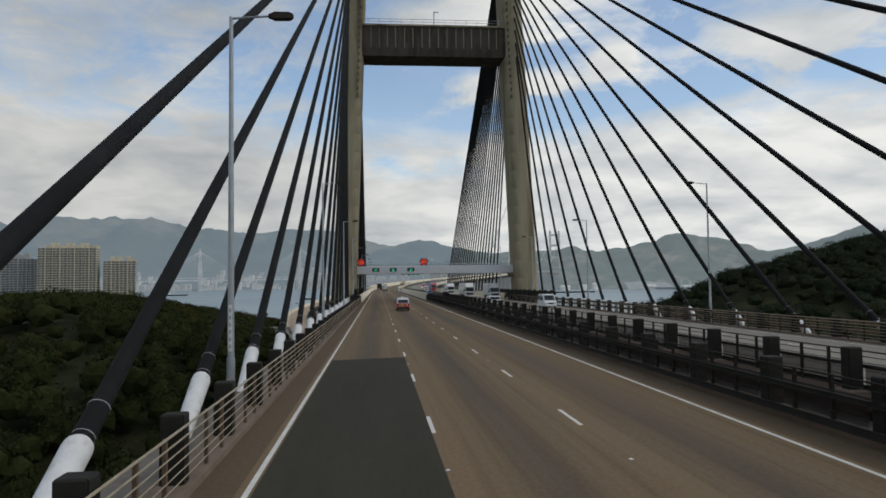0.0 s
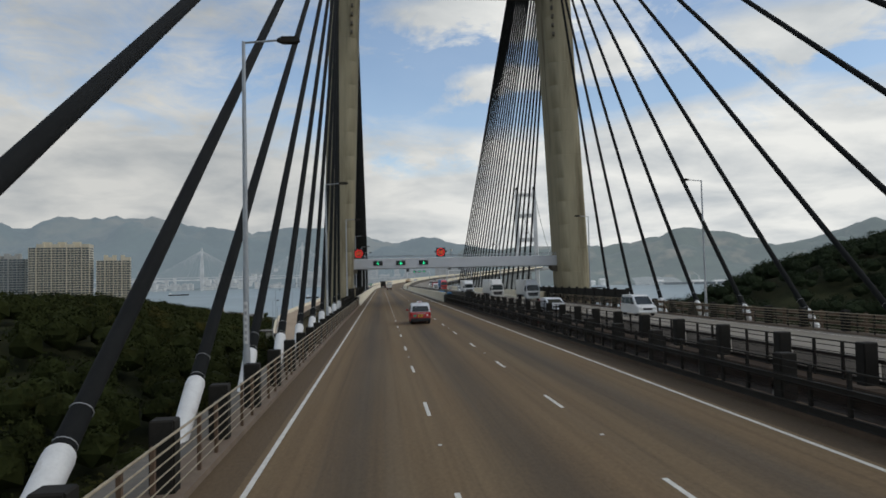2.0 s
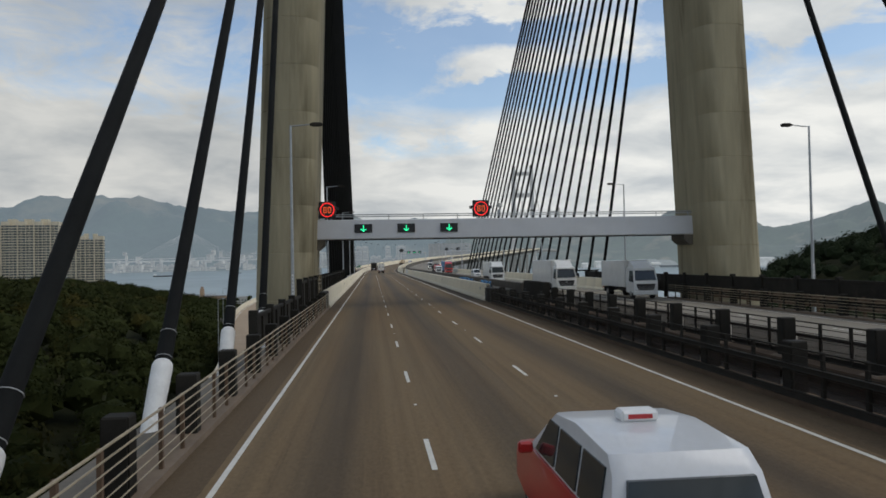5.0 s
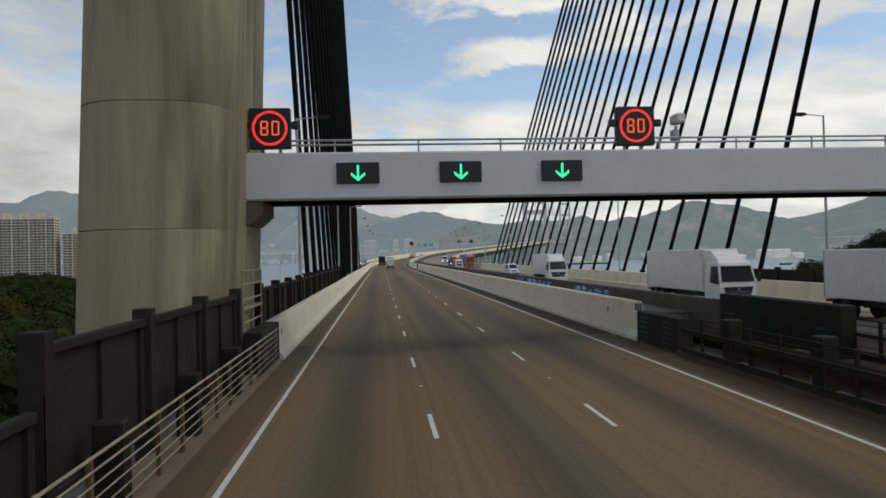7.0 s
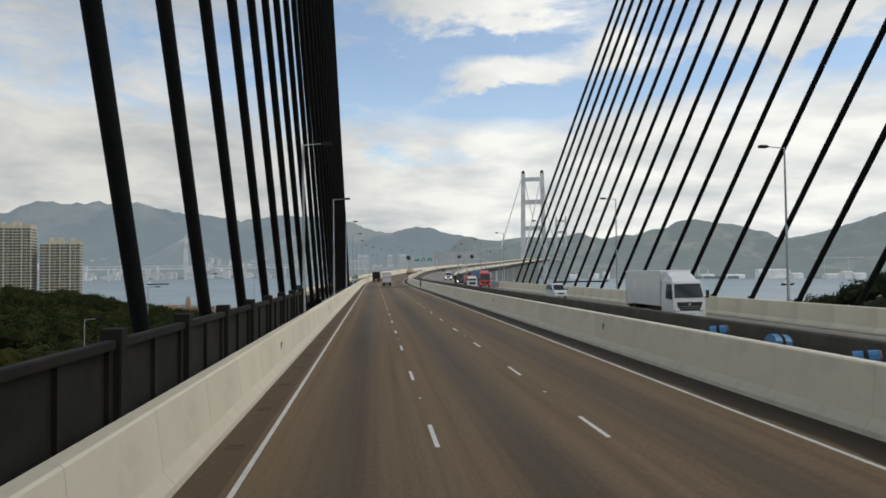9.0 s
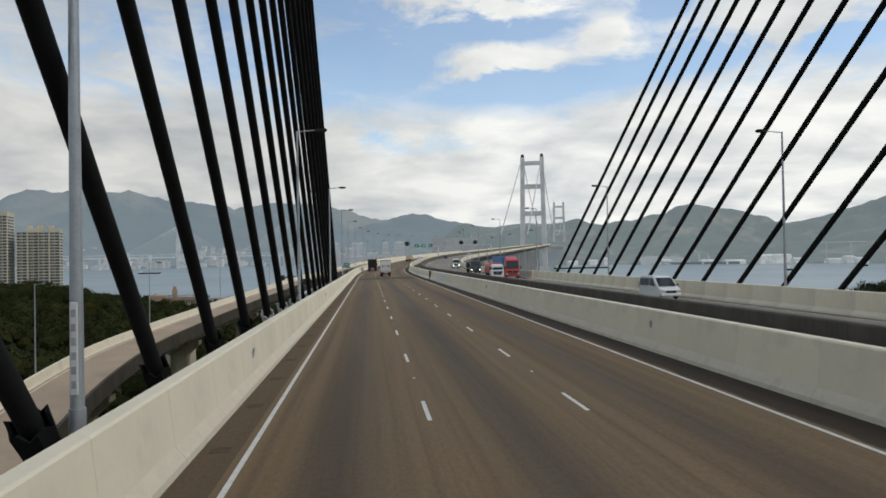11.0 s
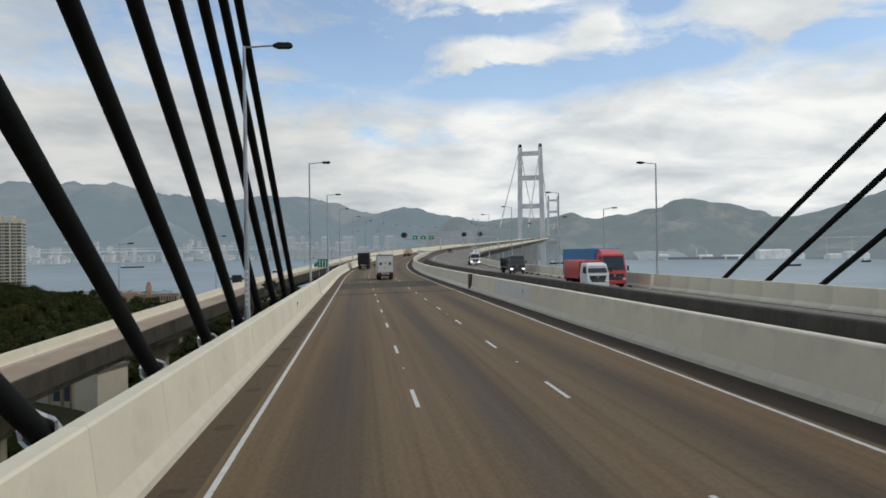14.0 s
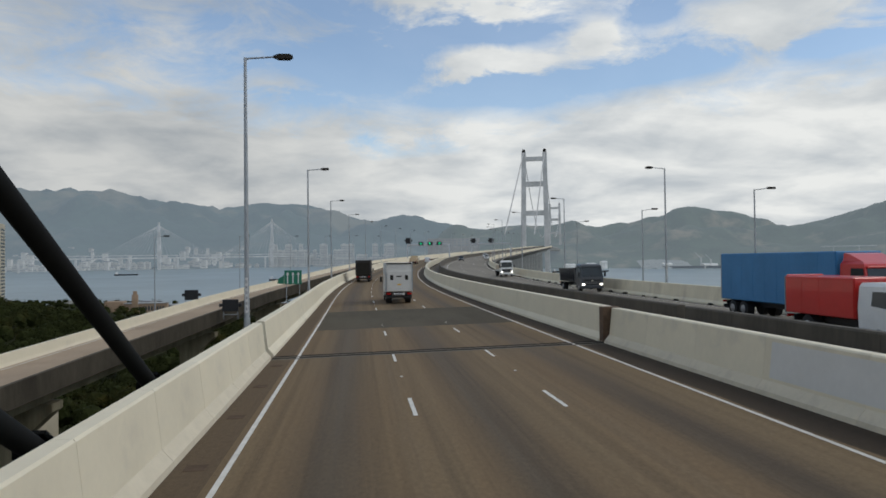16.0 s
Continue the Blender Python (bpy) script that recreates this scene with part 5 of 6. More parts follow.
def ramp_pt(s, o, dz=0.0):
    p, d = ramp_axis(s), ramp_axis(s + 0.5) - ramp_axis(s - 0.5)
    d.z = 0
    d.normalize()
    return (p.x + d.y * o, p.y - d.x * o, p.z + dz)


def slip_road():
    ss = [46 + 4 * k for k in range(187)]

    def strip(name, profile, mat, label, category, closed=True, uv=False, s0=0.0):
        m = Mesh()
        use = [s for s in ss if s >= s0]
        rings = [[ramp_pt(s, o, dz) for o, dz in profile] for s in use]
        n = len(profile)
        if closed:
            m.loft(rings)
        else:
            m.add([q for r in rings for q in r], [(i * n + j, i * n + j + 1, (i + 1) * n + j + 1, (i + 1) * n + j) for i in range(len(use) - 1) for j in range(n - 1)])
        ob = part(name, m, mat, None, label)
        if uv:
            lay = ob.data.uv_layers.new(name="road")
            flat = [(o * 1.0, s) for s in use for o, dz in profile]
            for loop in ob.data.loops:
                lay.data[loop.index].uv = flat[loop.vertex_index]
        return tagged(ob, category=category, kind="structure")
    strip("slip_road", [(-3.5, 0.0), (-1.2, 0.0), (1.2, 0.0), (3.5, 0.0)], TAN_ROAD, "worn asphalt slip road on a curved viaduct", "road", closed=False, uv=True)
    strip("slip_road_deck", [(-4.0, 0.0), (-4.0, -0.6), (-2.4, -0.9), (-2.2, -1.9), (2.2, -1.9), (2.4, -0.9), (4.0, -0.6), (4.0, 0.0), (3.5, -0.02), (-3.5, -0.02)], CONCRETE, "weathered concrete viaduct girder of the slip road", "bridge deck")
    strip("slip_parapet_left", [(-3.5, 0.0), (-3.6, 0.25), (-3.7, 1.05), (-4.0, 1.05), (-4.02, -0.5), (-3.6, -0.5)], PARAPET, "cream concrete parapet of the slip road", "parapet")
    strip("slip_parapet_right", [(3.5, 0.0), (3.6, 0.25), (3.7, 1.05), (4.0, 1.05)], PARAPET, "cream inner face of the slip road parapet", "parapet", closed=False)
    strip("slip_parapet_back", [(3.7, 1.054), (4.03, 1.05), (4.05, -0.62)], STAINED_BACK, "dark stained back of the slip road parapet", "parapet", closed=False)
    for o in (-3.05, 3.05):
        strip("slip_edge_line", [(o - 0.07, 0.005), (o + 0.07, 0.005)], PAINT, "white edge line on the slip road", "road marking", closed=False)
    for s in range(200, 700, 34):
        x, y, z = ramp_pt(s, 0, -1.9)
        g = sea_level(y) + max(0.0, land(x, y)) - 2
        t = thing("viaduct_pier", "concrete pier with a flared head under the slip road", "bridge pier", "slip road piers", at=(x, y, 0), turn=heading(s))
        part("column", Mesh().soft_box(-1.3, 1.3, -0.9, 0.9, g, z - 1.6, 0.15), CONCRETE, t)
        part("head", Mesh().loft([[(-1.3, -0.9, z - 2.2), (1.3, -0.9, z - 2.2), (1.3, 0.9, z - 2.2), (-1.3, 0.9, z - 2.2)], [(-3.0, -1.0, z - 0.6), (3.0, -1.0, z - 0.6), (3.0, 1.0, z - 0.6), (-3.0, 1.0, z - 0.6)], [(-3.0, -1.0, z), (3.0, -1.0, z), (3.0, 1.0, z), (-3.0, 1.0, z)]]), CONCRETE, t)
    # lamps along the slip road
    first = None
    for k, s in enumerate((200, 233, 267, 301, 335, 369, 404, 439, 475, 511, 547)):
        x, y, z = ramp_pt(s, -4.2, 0.6)
        if first is None:
            first = thing("slip_road_lamp", "slim grey street lamp beside the slip road", "street lamp", "slip road lamps", at=(x, y, z), turn=heading(s))
            part("pole", Mesh().tube((0, 0, -0.6), (0, 0, 9.6), 0.085, 0.05, n=8), GALV, first, smooth=True)
            part("arm", Mesh().tube((0, 0, 9.55), (1.3, 0, 9.7), 0.035, n=6), GALV, first, smooth=True)
            part("lantern", Mesh().soft_box(1.1, 1.8, -0.13, 0.13, 9.6, 9.78, 0.04), STEEL_DARK, first)
        else:
            copy_thing(first, pose(x, y, z, 0, 0, math.degrees(heading(s))))
    # chevron boards on the outside of the bend
    for s in (204, 208, 216, 220):
        x, y, z = ramp_pt(s, -4.15, 1.0)
        q = thing("chevron_board", "small black board with a white chevron on the slip road parapet", "road sign", "chevron boards", at=(x, y, z), turn=radians(-12))
        part("board", Mesh().soft_box(-0.38, 0.38, -0.03, 0.03, 0.15, 0.95, 0.02), BLACK, q)
        part("chevron", Mesh().prism([(-0.2, 0.25), (0.0, 0.25), (0.25, 0.55), (0.0, 0.85), (-0.2, 0.85), (0.05, 0.55)], "y", -0.045, -0.032), SIGN_WHITE, q)
        part("post", Mesh().tube((0, 0.05, -0.3), (0, 0.05, 0.9), 0.03, n=6), GALV, q)
    # boxed signal heads on frames over the slip road
    for s, o in ((383, -4.6), (368, 5.6)):
        x, y, z = ramp_pt(s, o, 0.4)
        q = thing("signal_box", "black signal box on a white frame above the parapet", "traffic signal", "slip road signals", at=(x, y, z), turn=heading(s))
        part("frame", Mesh().box(-0.9, -0.82, -0.05, 0.05, -0.4, 2.0).box(0.82, 0.9, -0.05, 0.05, -0.4, 2.0).box(-0.82, 0.82, -0.05, 0.05, 0.1, 0.18), GALV, q)
        part("case", Mesh().soft_box(-0.95, 0.95, -0.3, 0.05, 0.55, 2.0, 0.05), BLACK, q)
        for d in (-1, 1):
            part("lamp", Mesh().soft_box(d * 1.15 - 0.2, d * 1.15 + 0.2, -0.25, 0.0, 1.1, 1.5, 0.05), BLACK, q)
    # green direction sign with white arrows
    x, y, z = on_road(328, -5.75, 2.0)
    q = thing("direction_sign", "green direction sign with white arrows on posts", "road sign", at=(x, y, z), turn=0.0)
    q.scale = (0.34, 0.34, 0.34)
    part("board", Mesh().soft_box(-1.7, 1.7, -0.06, 0.06, 0.8, 3.6, 0.02), SIGN_GREEN, q)
    for u in (-1.05, 0.0, 1.05):
        part("arrow", Mesh().box(u - 0.1, u + 0.1, -0.085, -0.064, 1.0, 2.9).prism([(u - 0.32, 2.7), (u + 0.32, 2.7), (u, 3.3)], "y", -0.085, -0.064), SIGN_WHITE, q)
    wing = Mesh().add([(-1.75, -0.03, 0.9), (-3.1, -0.03, 1.0), (-2.9, -0.03, 1.9), (-1.75, -0.03, 2.7), (-1.75, 0.03, 0.9), (-3.1, 0.03, 1.0), (-2.9, 0.03, 1.9), (-1.75, 0.03, 2.7)], [(0, 1, 2, 3), (7, 6, 5, 4), (0, 4, 5, 1), (1, 5, 6, 2), (2, 6, 7, 3), (3, 7, 4, 0)])
    part("wing", wing, SIGN_GREEN, q)
    for u in (-1.3, 1.3):
        part("post", Mesh().tube((u, 0.12, -3.0), (u, 0.12, 3.4), 0.07, n=8), GALV, q)


def far_gantries():
    """Signal gantries over the viaduct."""
    for s, x0, x1, signals in ((560, -7.5, 9.5, (-1.9, 1.8, 5.5)), (640, 9.0, 29.0, ())):
        x, y, z = on_road(s, 0)
        g = thing("viaduct_gantry", "slim grey gantry with lane signals over the viaduct", "sign gantry", at=(x, y, z), turn=heading(s))
        part("beam", Mesh().soft_box(x0, x1, -0.3, 0.3, 6.0, 6.7, 0.05), GANTRY, g)
        for u in (x0, x1):
            part("post", Mesh().soft_box(u - 0.25, u + 0.25, -0.25, 0.25, -0.3, 6.4, 0.04), GANTRY, g)
        for u in signals:
            b = part("lane_signal", Mesh().soft_box(u - 1.0, u + 1.0, -0.55, -0.2, 6.2, 7.5, 0.04), BLACK, g)
            m = Mesh().box(u - 0.09, u + 0.09, -0.58, -0.56, 6.5, 7.3)
            for d in (-1, 1):
                m.add([(u, -0.57, 6.4), (u, -0.57, 6.62), (u + d * 0.45, -0.57, 7.0), (u + d * 0.45, -0.57, 6.8)], [(0, 1, 2, 3)])
            part("arrow", m, GREEN_LED, b)
        for u in (10.0, 19.0) if not signals else (x0 + 0.5,):
            part("sign_case", Mesh().soft_box(u - 1.1, u + 1.1, -0.5, -0.1, 6.9, 9.2, 0.05), BLACK, g)
            part("sign_lamp", Mesh().soft_box(u - 1.6, u + 1.6, -0.45, -0.15, 7.8, 8.4, 0.05), BLACK, g)
    t = thing("viaduct_building", "low grey concrete control building beside the viaduct", "building", at=(116, 1136, 22), turn=radians(-8))
    part("wall", Mesh().box(-32, 32, -10, 10, -70, 9.5), HAZY_WALL, t)
    for f in range(3):
        for k in range(12):
            part("window", Mesh().box(-30 + k * 5, -26.6 + k * 5, -10.15, -9.9, 0.2 + f * 3.1, 1.7 + f * 3.1), PALE_DARK, t)


def median_drums():
    rng = random.Random(4)
    body = Mesh().tube((0, 0, -0.28), (0, 0, 0.28), 0.30, n=16).data("drum", BLUE_CAP)
    hoop = Mesh().tube((0, 0, -0.05), (0, 0, 0.05), 0.315, n=16).data("hoop", STEEL_DARK)
    face = Mesh().tube((0, 0, 0.28), (0, 0, 0.34), 0.31, 0.27, n=16).data("end_cap", BLACK)
    ledge = structure("median_ledge", Mesh().box(9.36, 12.1, 149.0, 306.5, -0.3, 0.98), CONCRETE_DARK, "dark grating ledge between the two carriageways", "median")
    for y in (156.4, 158.0, 162.0, 169.0, 171.6, 176.0, 179.6):
        t = thing("blue_drum", "bright blue drum with black ends lying in the median", "drum", "blue drums in the median", at=(10.9 + rng.uniform(-0.25, 0.25), y, 1.27))
        t.rotation_euler = (radians(90) + rng.uniform(-0.15, 0.15), 0, rng.uniform(0.7, 1.9))
        shared("drum", body, t)
        shared("hoop", hoop, t)
        shared("end_cap", face, t)


def parapet_details():
    """Small plates and stains on the parapets, joint covers, stray stones at the far wall's foot."""
    plate_g = Mesh().soft_box(-0.02, 0.02, -0.13, 0.13, -0.16, 0.16, 0.008).data("sign_plate", SIGN_GREEN)
    plate_w = Mesh().soft_box(-0.02, 0.02, -0.10, 0.10, -0.19, 0.19, 0.008).data("marker_plate", BOOT)
    for k, y in enumerate((150.2, 186.0, 215.0, 251.1, 287.0)):
        for x, slope in ((8.93, 1), (-4.95, -1)):
            ob = new("marker_plate", plate_g if (k == 3 and slope > 0) else plate_w)
            ob.location = (x, y + (0 if slope > 0 else -2.3), FALL * x + 0.85)
            ob.rotation_euler = (0, 0.113 * slope * -1, 0)
            tagged(ob, "small grey marker plate screwed to the parapet", "marker plate", "parapet marker plates")
    for x0, x1 in ((8.66, 9.33),):
        z = FALL * (x0 + x1) / 2
        m = Mesh().soft_box(x0 - 0.012, x1 + 0.012, 307.3, 307.75, z + 0.05, z + 1.46, 0.01)
        structure("joint_cover", m, RUST, "rust-brown steel cover over the parapet joint", "joint cover")
    grey = Mesh().add([(8.873, 285.2, 0.60), (8.873, 296.0, 0.60), (8.974, 296.0, 1.5), (8.974, 285.2, 1.5)], [(0, 1, 2, 3)])
    structure("repaint_patch", grey, REPAINT, "pale grey repainted stretch of the parapet", "paint patch")
    rng = random.Random(9)
    for k in range(46):
        s = 312 + k * 4.1 + rng.uniform(-1.4, 1.4)
        r = rng.uniform(0.12, 0.24)
        ob = part("weep_grate", Mesh().box(-r, r, -r, r, 0, r * 0.9, r * 0.35), STEEL_DARK)
        ob.location = on_road(s, 2 * MID + 4.45)
        tagged(ob, "small dark drain box at the parapet foot", "drain", "drain boxes along the far parapet")


def shore():
    # long pier building by the water
    x, y = -205.0, 960.0
    t = thing("pier_building", "tan waterfront building with a square clock tower", "building", at=(x, y, sea_level(y) + 2), turn=radians(8))
    t.scale = (0.62, 0.62, 0.62)
    part("wall", Mesh().box(-45, 40, -12, 12, -6, 14).box(-45, -20, -16, 16, -6, 18), CLAY, t)
    part("roof", Mesh().box(-46, 41, -13, 13, 14, 15.2), ROOF_GREY, t)
    part("tower", Mesh().box(-8, 0, -15, -7, -6, 28).box(-6.5, -1.5, -13.5, -8.5, 28, 33), CLAY, t)
    for k in range(9):
        part("window", Mesh().box(2 + k * 4, 4.4 + k * 4, -12.2, -11.9, 4, 10), PANE, t)
    rng = random.Random(21)
    n = 0
    while n < 22:
        x, y = rng.uniform(-420, -60), rng.uniform(720, 1120)
        if not 0.8 < land(x, y) < 30:
            continue
        n += 1
        w, d, h = rng.uniform(8, 26), rng.uniform(8, 16), rng.uniform(4, 9)
        t = thing("village_house", "low pale house with a flat roof near the shore", "house", "houses near the shore", at=(x, y, sea_level(y) + land(x, y)), turn=rng.uniform(-0.5, 0.5))
        part("wall", Mesh().box(-w / 2, w / 2, -d / 2, d / 2, -4, h), WALL_GREY if n % 3 else CLAY, t)
        part("roof", Mesh().box(-w / 2 - 0.4, w / 2 + 0.4, -d / 2 - 0.4, d / 2 + 0.4, h, h + 0.6), ROOF_GREY, t)
        for k in range(max(2, int(w / 4))):
            part("window", Mesh().box(-w / 2 + 1 + k * 4, -w / 2 + 2.6 + k * 4, -d / 2 - 0.1, -d / 2 + 0.1, 1.2, 3.0), PANE, t)
    x, y = -342.0, 640.0
    t = thing("white_building", "long white low building above the trees", "building", at=(x, y, -24.5), turn=radians(10))
    part("wall", Mesh().box(-45, 30, -12, 12, -30, 8), SIGN_WHITE, t)
    part("window_band", Mesh().box(-44, 29, -12.15, -11.9, 1, 3), PANE, t)
    t = thing("abutment_building", "cream service building with dark recessed bays under the viaduct", "building", at=(-64.0, 408.0, -42.0), turn=radians(-12))
    part("wall", Mesh().box(-8, 8, -6, 6, 0, 21), WALL_CREAM, t)
    part("roof", Mesh().box(-8.3, 8.3, -6.3, 6.3, 21, 21.7), CONCRETE_DARK, t)
    for u in (-2.6, 0.2, 2.4):
        part("pilaster", Mesh().box(u - 0.3, u + 0.3, -6.6, -6.0, 0, 21), CONCRETE, t)
    for u in (-1.2, 1.3):
        for v in (5, 10, 15):
            part("window", Mesh().box(u - 0.8, u + 0.8, -6.12, -5.9, v, v + 3.6), PANE, t)
    # small ships
    for bx, by, L in ((-640, 2300, 60), (-170, 1750, 30), (900, 1600, 28), (1180, 1750, 22), (560, 2000, 150)):
        t = thing("ship", "small dark cargo vessel on the water", "ship", "ships in the strait", at=(bx, by, sea_level(by)), turn=radians(4))
        part("hull", Mesh().loft([[(-L / 2, -3, 0), (L / 2 - 4, -3, 0), (L / 2, 0, 0), (L / 2 - 4, 3, 0), (-L / 2, 3, 0)], [(-L / 2, -4, 3.4), (L / 2 - 3, -4, 3.4), (L / 2 + 2, 0, 4.6), (L / 2 - 3, 4, 3.4), (-L / 2, 4, 3.4)]]), STEEL_DARK, t)
        part("bridge", Mesh().soft_box(-L / 2 + 2, -L / 2 + 8, -3, 3, 3.4, 9, 0.3), SIGN_WHITE, t)


slip_road()
far_gantries()
median_drums()
parapet_details()
shore()


# ---------------------------------------------------------------- vehicles
def paint(name, color, rough=0.35):
    m = material(name, color, rough, var=0.08, scale=1.2, fine=12, bump=0.0, spots=tuple(c * 0.75 for c in color), spot_at=0.68)
    m.node_tree.nodes["Principled BSDF"].inputs["Coat Weight"].default_value = 0.4
    return m


RED = paint("taxi_red", (0.42, 0.018, 0.018))
SILVER = paint("silver_paint", (0.62, 0.63, 0.64))
WHITE = paint("white_paint", (0.72, 0.72, 0.69), 0.5)
DIRTY_WHITE = material("dirty_white_panel", (0.58, 0.57, 0.53), 0.6, var=0.10, scale=0.8, fine=8, bump=0.02, spots=(0.42, 0.39, 0.34), spot_at=0.6)
CREAM = paint("cream_paint", (0.55, 0.42, 0.26), 0.6)
LORRY_RED = paint("lorry_red", (0.56, 0.032, 0.026))
CRATE_BLUE = material("blue_container", (0.045, 0.20, 0.40), 0.55, var=0.15, scale=0.6, fine=8, bump=0.05)
CANVAS = material("dark_canvas", (0.030, 0.027, 0.024), 0.9, var=0.3, scale=0.8, fine=14, bump=0.1)
DARK_PAINT = paint("dark_lorry_paint", (0.030, 0.035, 0.042))
GLASS = material("dark_car_glass", (0.022, 0.028, 0.029), 0.08, var=0.2, scale=1, fine=5, bump=0.0)
TYRE = material("tyre_rubber", (0.014, 0.014, 0.014), 0.85, var=0.3, scale=3, fine=25, bump=0.05)
HUB = material("wheel_steel", (0.30, 0.30, 0.30), 0.4, 0.6, var=0.2, scale=4, fine=20, bump=0.0)
CHROME = material("chrome_trim", (0.7, 0.7, 0.7), 0.15, 1.0, var=0.05, scale=2, fine=20, bump=0.0)
TAIL = material("red_lamp_lens", (0.45, 0.012, 0.01), 0.2, var=0.1, scale=5, fine=30, bump=0.0)
CLEAR = material("clear_lamp_lens", (0.7, 0.7, 0.68), 0.15, var=0.1, scale=5, fine=30, bump=0.0)
PLATE_YELLOW = material("yellow_plate", (0.75, 0.42, 0.02), 0.5, var=0.05, scale=5, fine=30, bump=0.0)
DISC_GREEN = material("green_disc", (0.02, 0.28, 0.16), 0.4, var=0.1, scale=4, fine=30, bump=0.0)
BEAM = glow("lit_headlamp", (1.0, 0.96, 0.86), 3.0)


def wheel(parent, x, y, r, w):
    side = 1 if x > 0 else -1
    tyre = part("wheel", Mesh().tube((x - side * w, y, r), (x - side * 0.04, y, r), r, n=20).tube((x - side * 0.04, y, r), (x, y, r), r, r * 0.86, n=20), TYRE, parent, smooth=True)
    part("rim", Mesh().tube((x - side * 0.03, y, r), (x + side * 0.008, y, r), r * 0.62, r * 0.5, n=16), HUB, tyre, smooth=True)


def shell(profile, half, tuck, zt):
    """A body from a side profile of (y, z) points; points above zt are drawn in by tuck."""
    m = Mesh()

    def ring(x, inset):
        cy = sum(p[0] for p in profile) / len(profile)
        cz = sum(p[1] for p in profile) / len(profile)
        out = []
        for y, z in profile:
            k = max(0.0, z - zt)
            xx = x - math.copysign(k * tuck, x)
            out.append((xx, y + (cy - y) * inset, z + (cz - z) * inset))
        return out
    return m.loft([ring(-half, 0.05), ring(-half * 0.955, 0.012), ring(-half * 0.8, 0.0), ring(half * 0.8, 0.0), ring(half * 0.955, 0.012), ring(half, 0.05)])


def taxi(at):
    t = thing("taxi", "red taxi with a silver roof seen from behind", "taxi", at=at)
    L = 2.2
    body = [(-L, 0.32), (-L - 0.05, 0.55), (-L + 0.02, 0.95), (-L + 0.06, 1.02), (1.25, 1.02), (1.95, 0.90), (L - 0.02, 0.72), (L, 0.34), (1.7, 0.22), (-1.8, 0.22)]
    part("body", shell(body, 0.85, 0.02, 0.9), RED, t, smooth=True)
    cabin = [(-L + 0.05, 1.00), (-L + 0.22, 1.50), (-L + 0.42, 1.68), (-0.6, 1.74), (0.25, 1.66), (1.30, 1.00)]
    part("cabin", shell(cabin, 0.83, 0.16, 1.0), SILVER, t, "silver roof and pillars", smooth=True)
    rear = Mesh().add([(-0.70, -L + 0.02, 1.06), (0.70, -L + 0.02, 1.06), (0.63, -L + 0.165, 1.49), (-0.63, -L + 0.165, 1.49), (-0.70, -L + 0.08, 1.06), (0.70, -L + 0.08, 1.06), (0.63, -L + 0.26, 1.49), (-0.63, -L + 0.26, 1.49)], [(0, 1, 2, 3), (7, 6, 5, 4), (0, 4, 5, 1), (1, 5, 6, 2), (2, 6, 7, 3), (3, 7, 4, 0)])
    part("rear_window", rear, GLASS, t)
    for q in (-1, 1):
        for y0, y1, a, b in ((-1.75, -1.05, 0.0, 0.0), (-0.95, -0.15, 0.0, 0.0), (-0.05, 0.85, 0.0, 0.5)):
            x0, x1 = q * 0.845, q * 0.762
            m = Mesh().add([(x0, y0, 1.06), (x0, y1, 1.06), (x1, y1 - b, 1.55), (x1, y0 + a, 1.55), (x0 - q * 0.05, y0, 1.06), (x0 - q * 0.05, y1, 1.06), (x1 - q * 0.05, y1 - b, 1.55), (x1 - q * 0.05, y0 + a, 1.55)], [(0, 1, 2, 3), (7, 6, 5, 4), (0, 4, 5, 1), (1, 5, 6, 2), (2, 6, 7, 3), (3, 7, 4, 0)])
            part("side_window", m, GLASS, t)
        part("tail_lamp", Mesh().soft_box(q * 0.76 - 0.085, q * 0.76 + 0.085, -L - 0.05, -L + 0.12, 0.74, 1.0, 0.03), TAIL, t)
        part("mirror", Mesh().soft_box(q * 0.99 - 0.1, q * 0.99 + 0.1, 0.75, 0.86, 1.02, 1.17, 0.03), RED, t)
        for y in (-1.45, 1.38):
            wheel(t, q * 0.83, y, 0.31, 0.2)
    part("windscreen", Mesh().add([(-0.72, 1.26, 1.05), (0.72, 1.26, 1.05), (0.62, 0.40, 1.60), (-0.62, 0.40, 1.60), (-0.72, 1.20, 1.02), (0.72, 1.20, 1.02), (0.62, 0.34, 1.57), (-0.62, 0.34, 1.57)], [(0, 1, 2, 3), (7, 6, 5, 4), (0, 4, 5, 1), (1, 5, 6, 2), (2, 6, 7, 3), (3, 7, 4, 0)]), GLASS, t)
    part("bumper", Mesh().soft_box(-0.83, 0.83, -L - 0.09, -L + 0.3, 0.24, 0.52, 0.06), BLACK, t)
    part("chrome_strip", Mesh().soft_box(-0.42, 0.42, -L - 0.045, -L, 0.86, 0.90, 0.01), CHROME, t)
    plate = part("number_plate", Mesh().soft_box(-0.2, 0.2, -L - 0.075, -L - 0.04, 0.60, 0.80, 0.01), PLATE_YELLOW, t, "yellow plate with plain dark bars")
    for u in (-0.11, 0.0, 0.11):
        part("bar", Mesh().box(u - 0.035, u + 0.035, -L - 0.082, -L - 0.076, 0.64, 0.76), BLACK, plate)
    disc = Mesh()
    n = 18
    disc.loft([[(-0.47 + 0.13 * math.cos(2 * math.pi * k / n), yy, 0.70 + 0.10 * math.sin(2 * math.pi * k / n)) for k in range(n)] for yy in (-L - 0.03, -L - 0.07)])
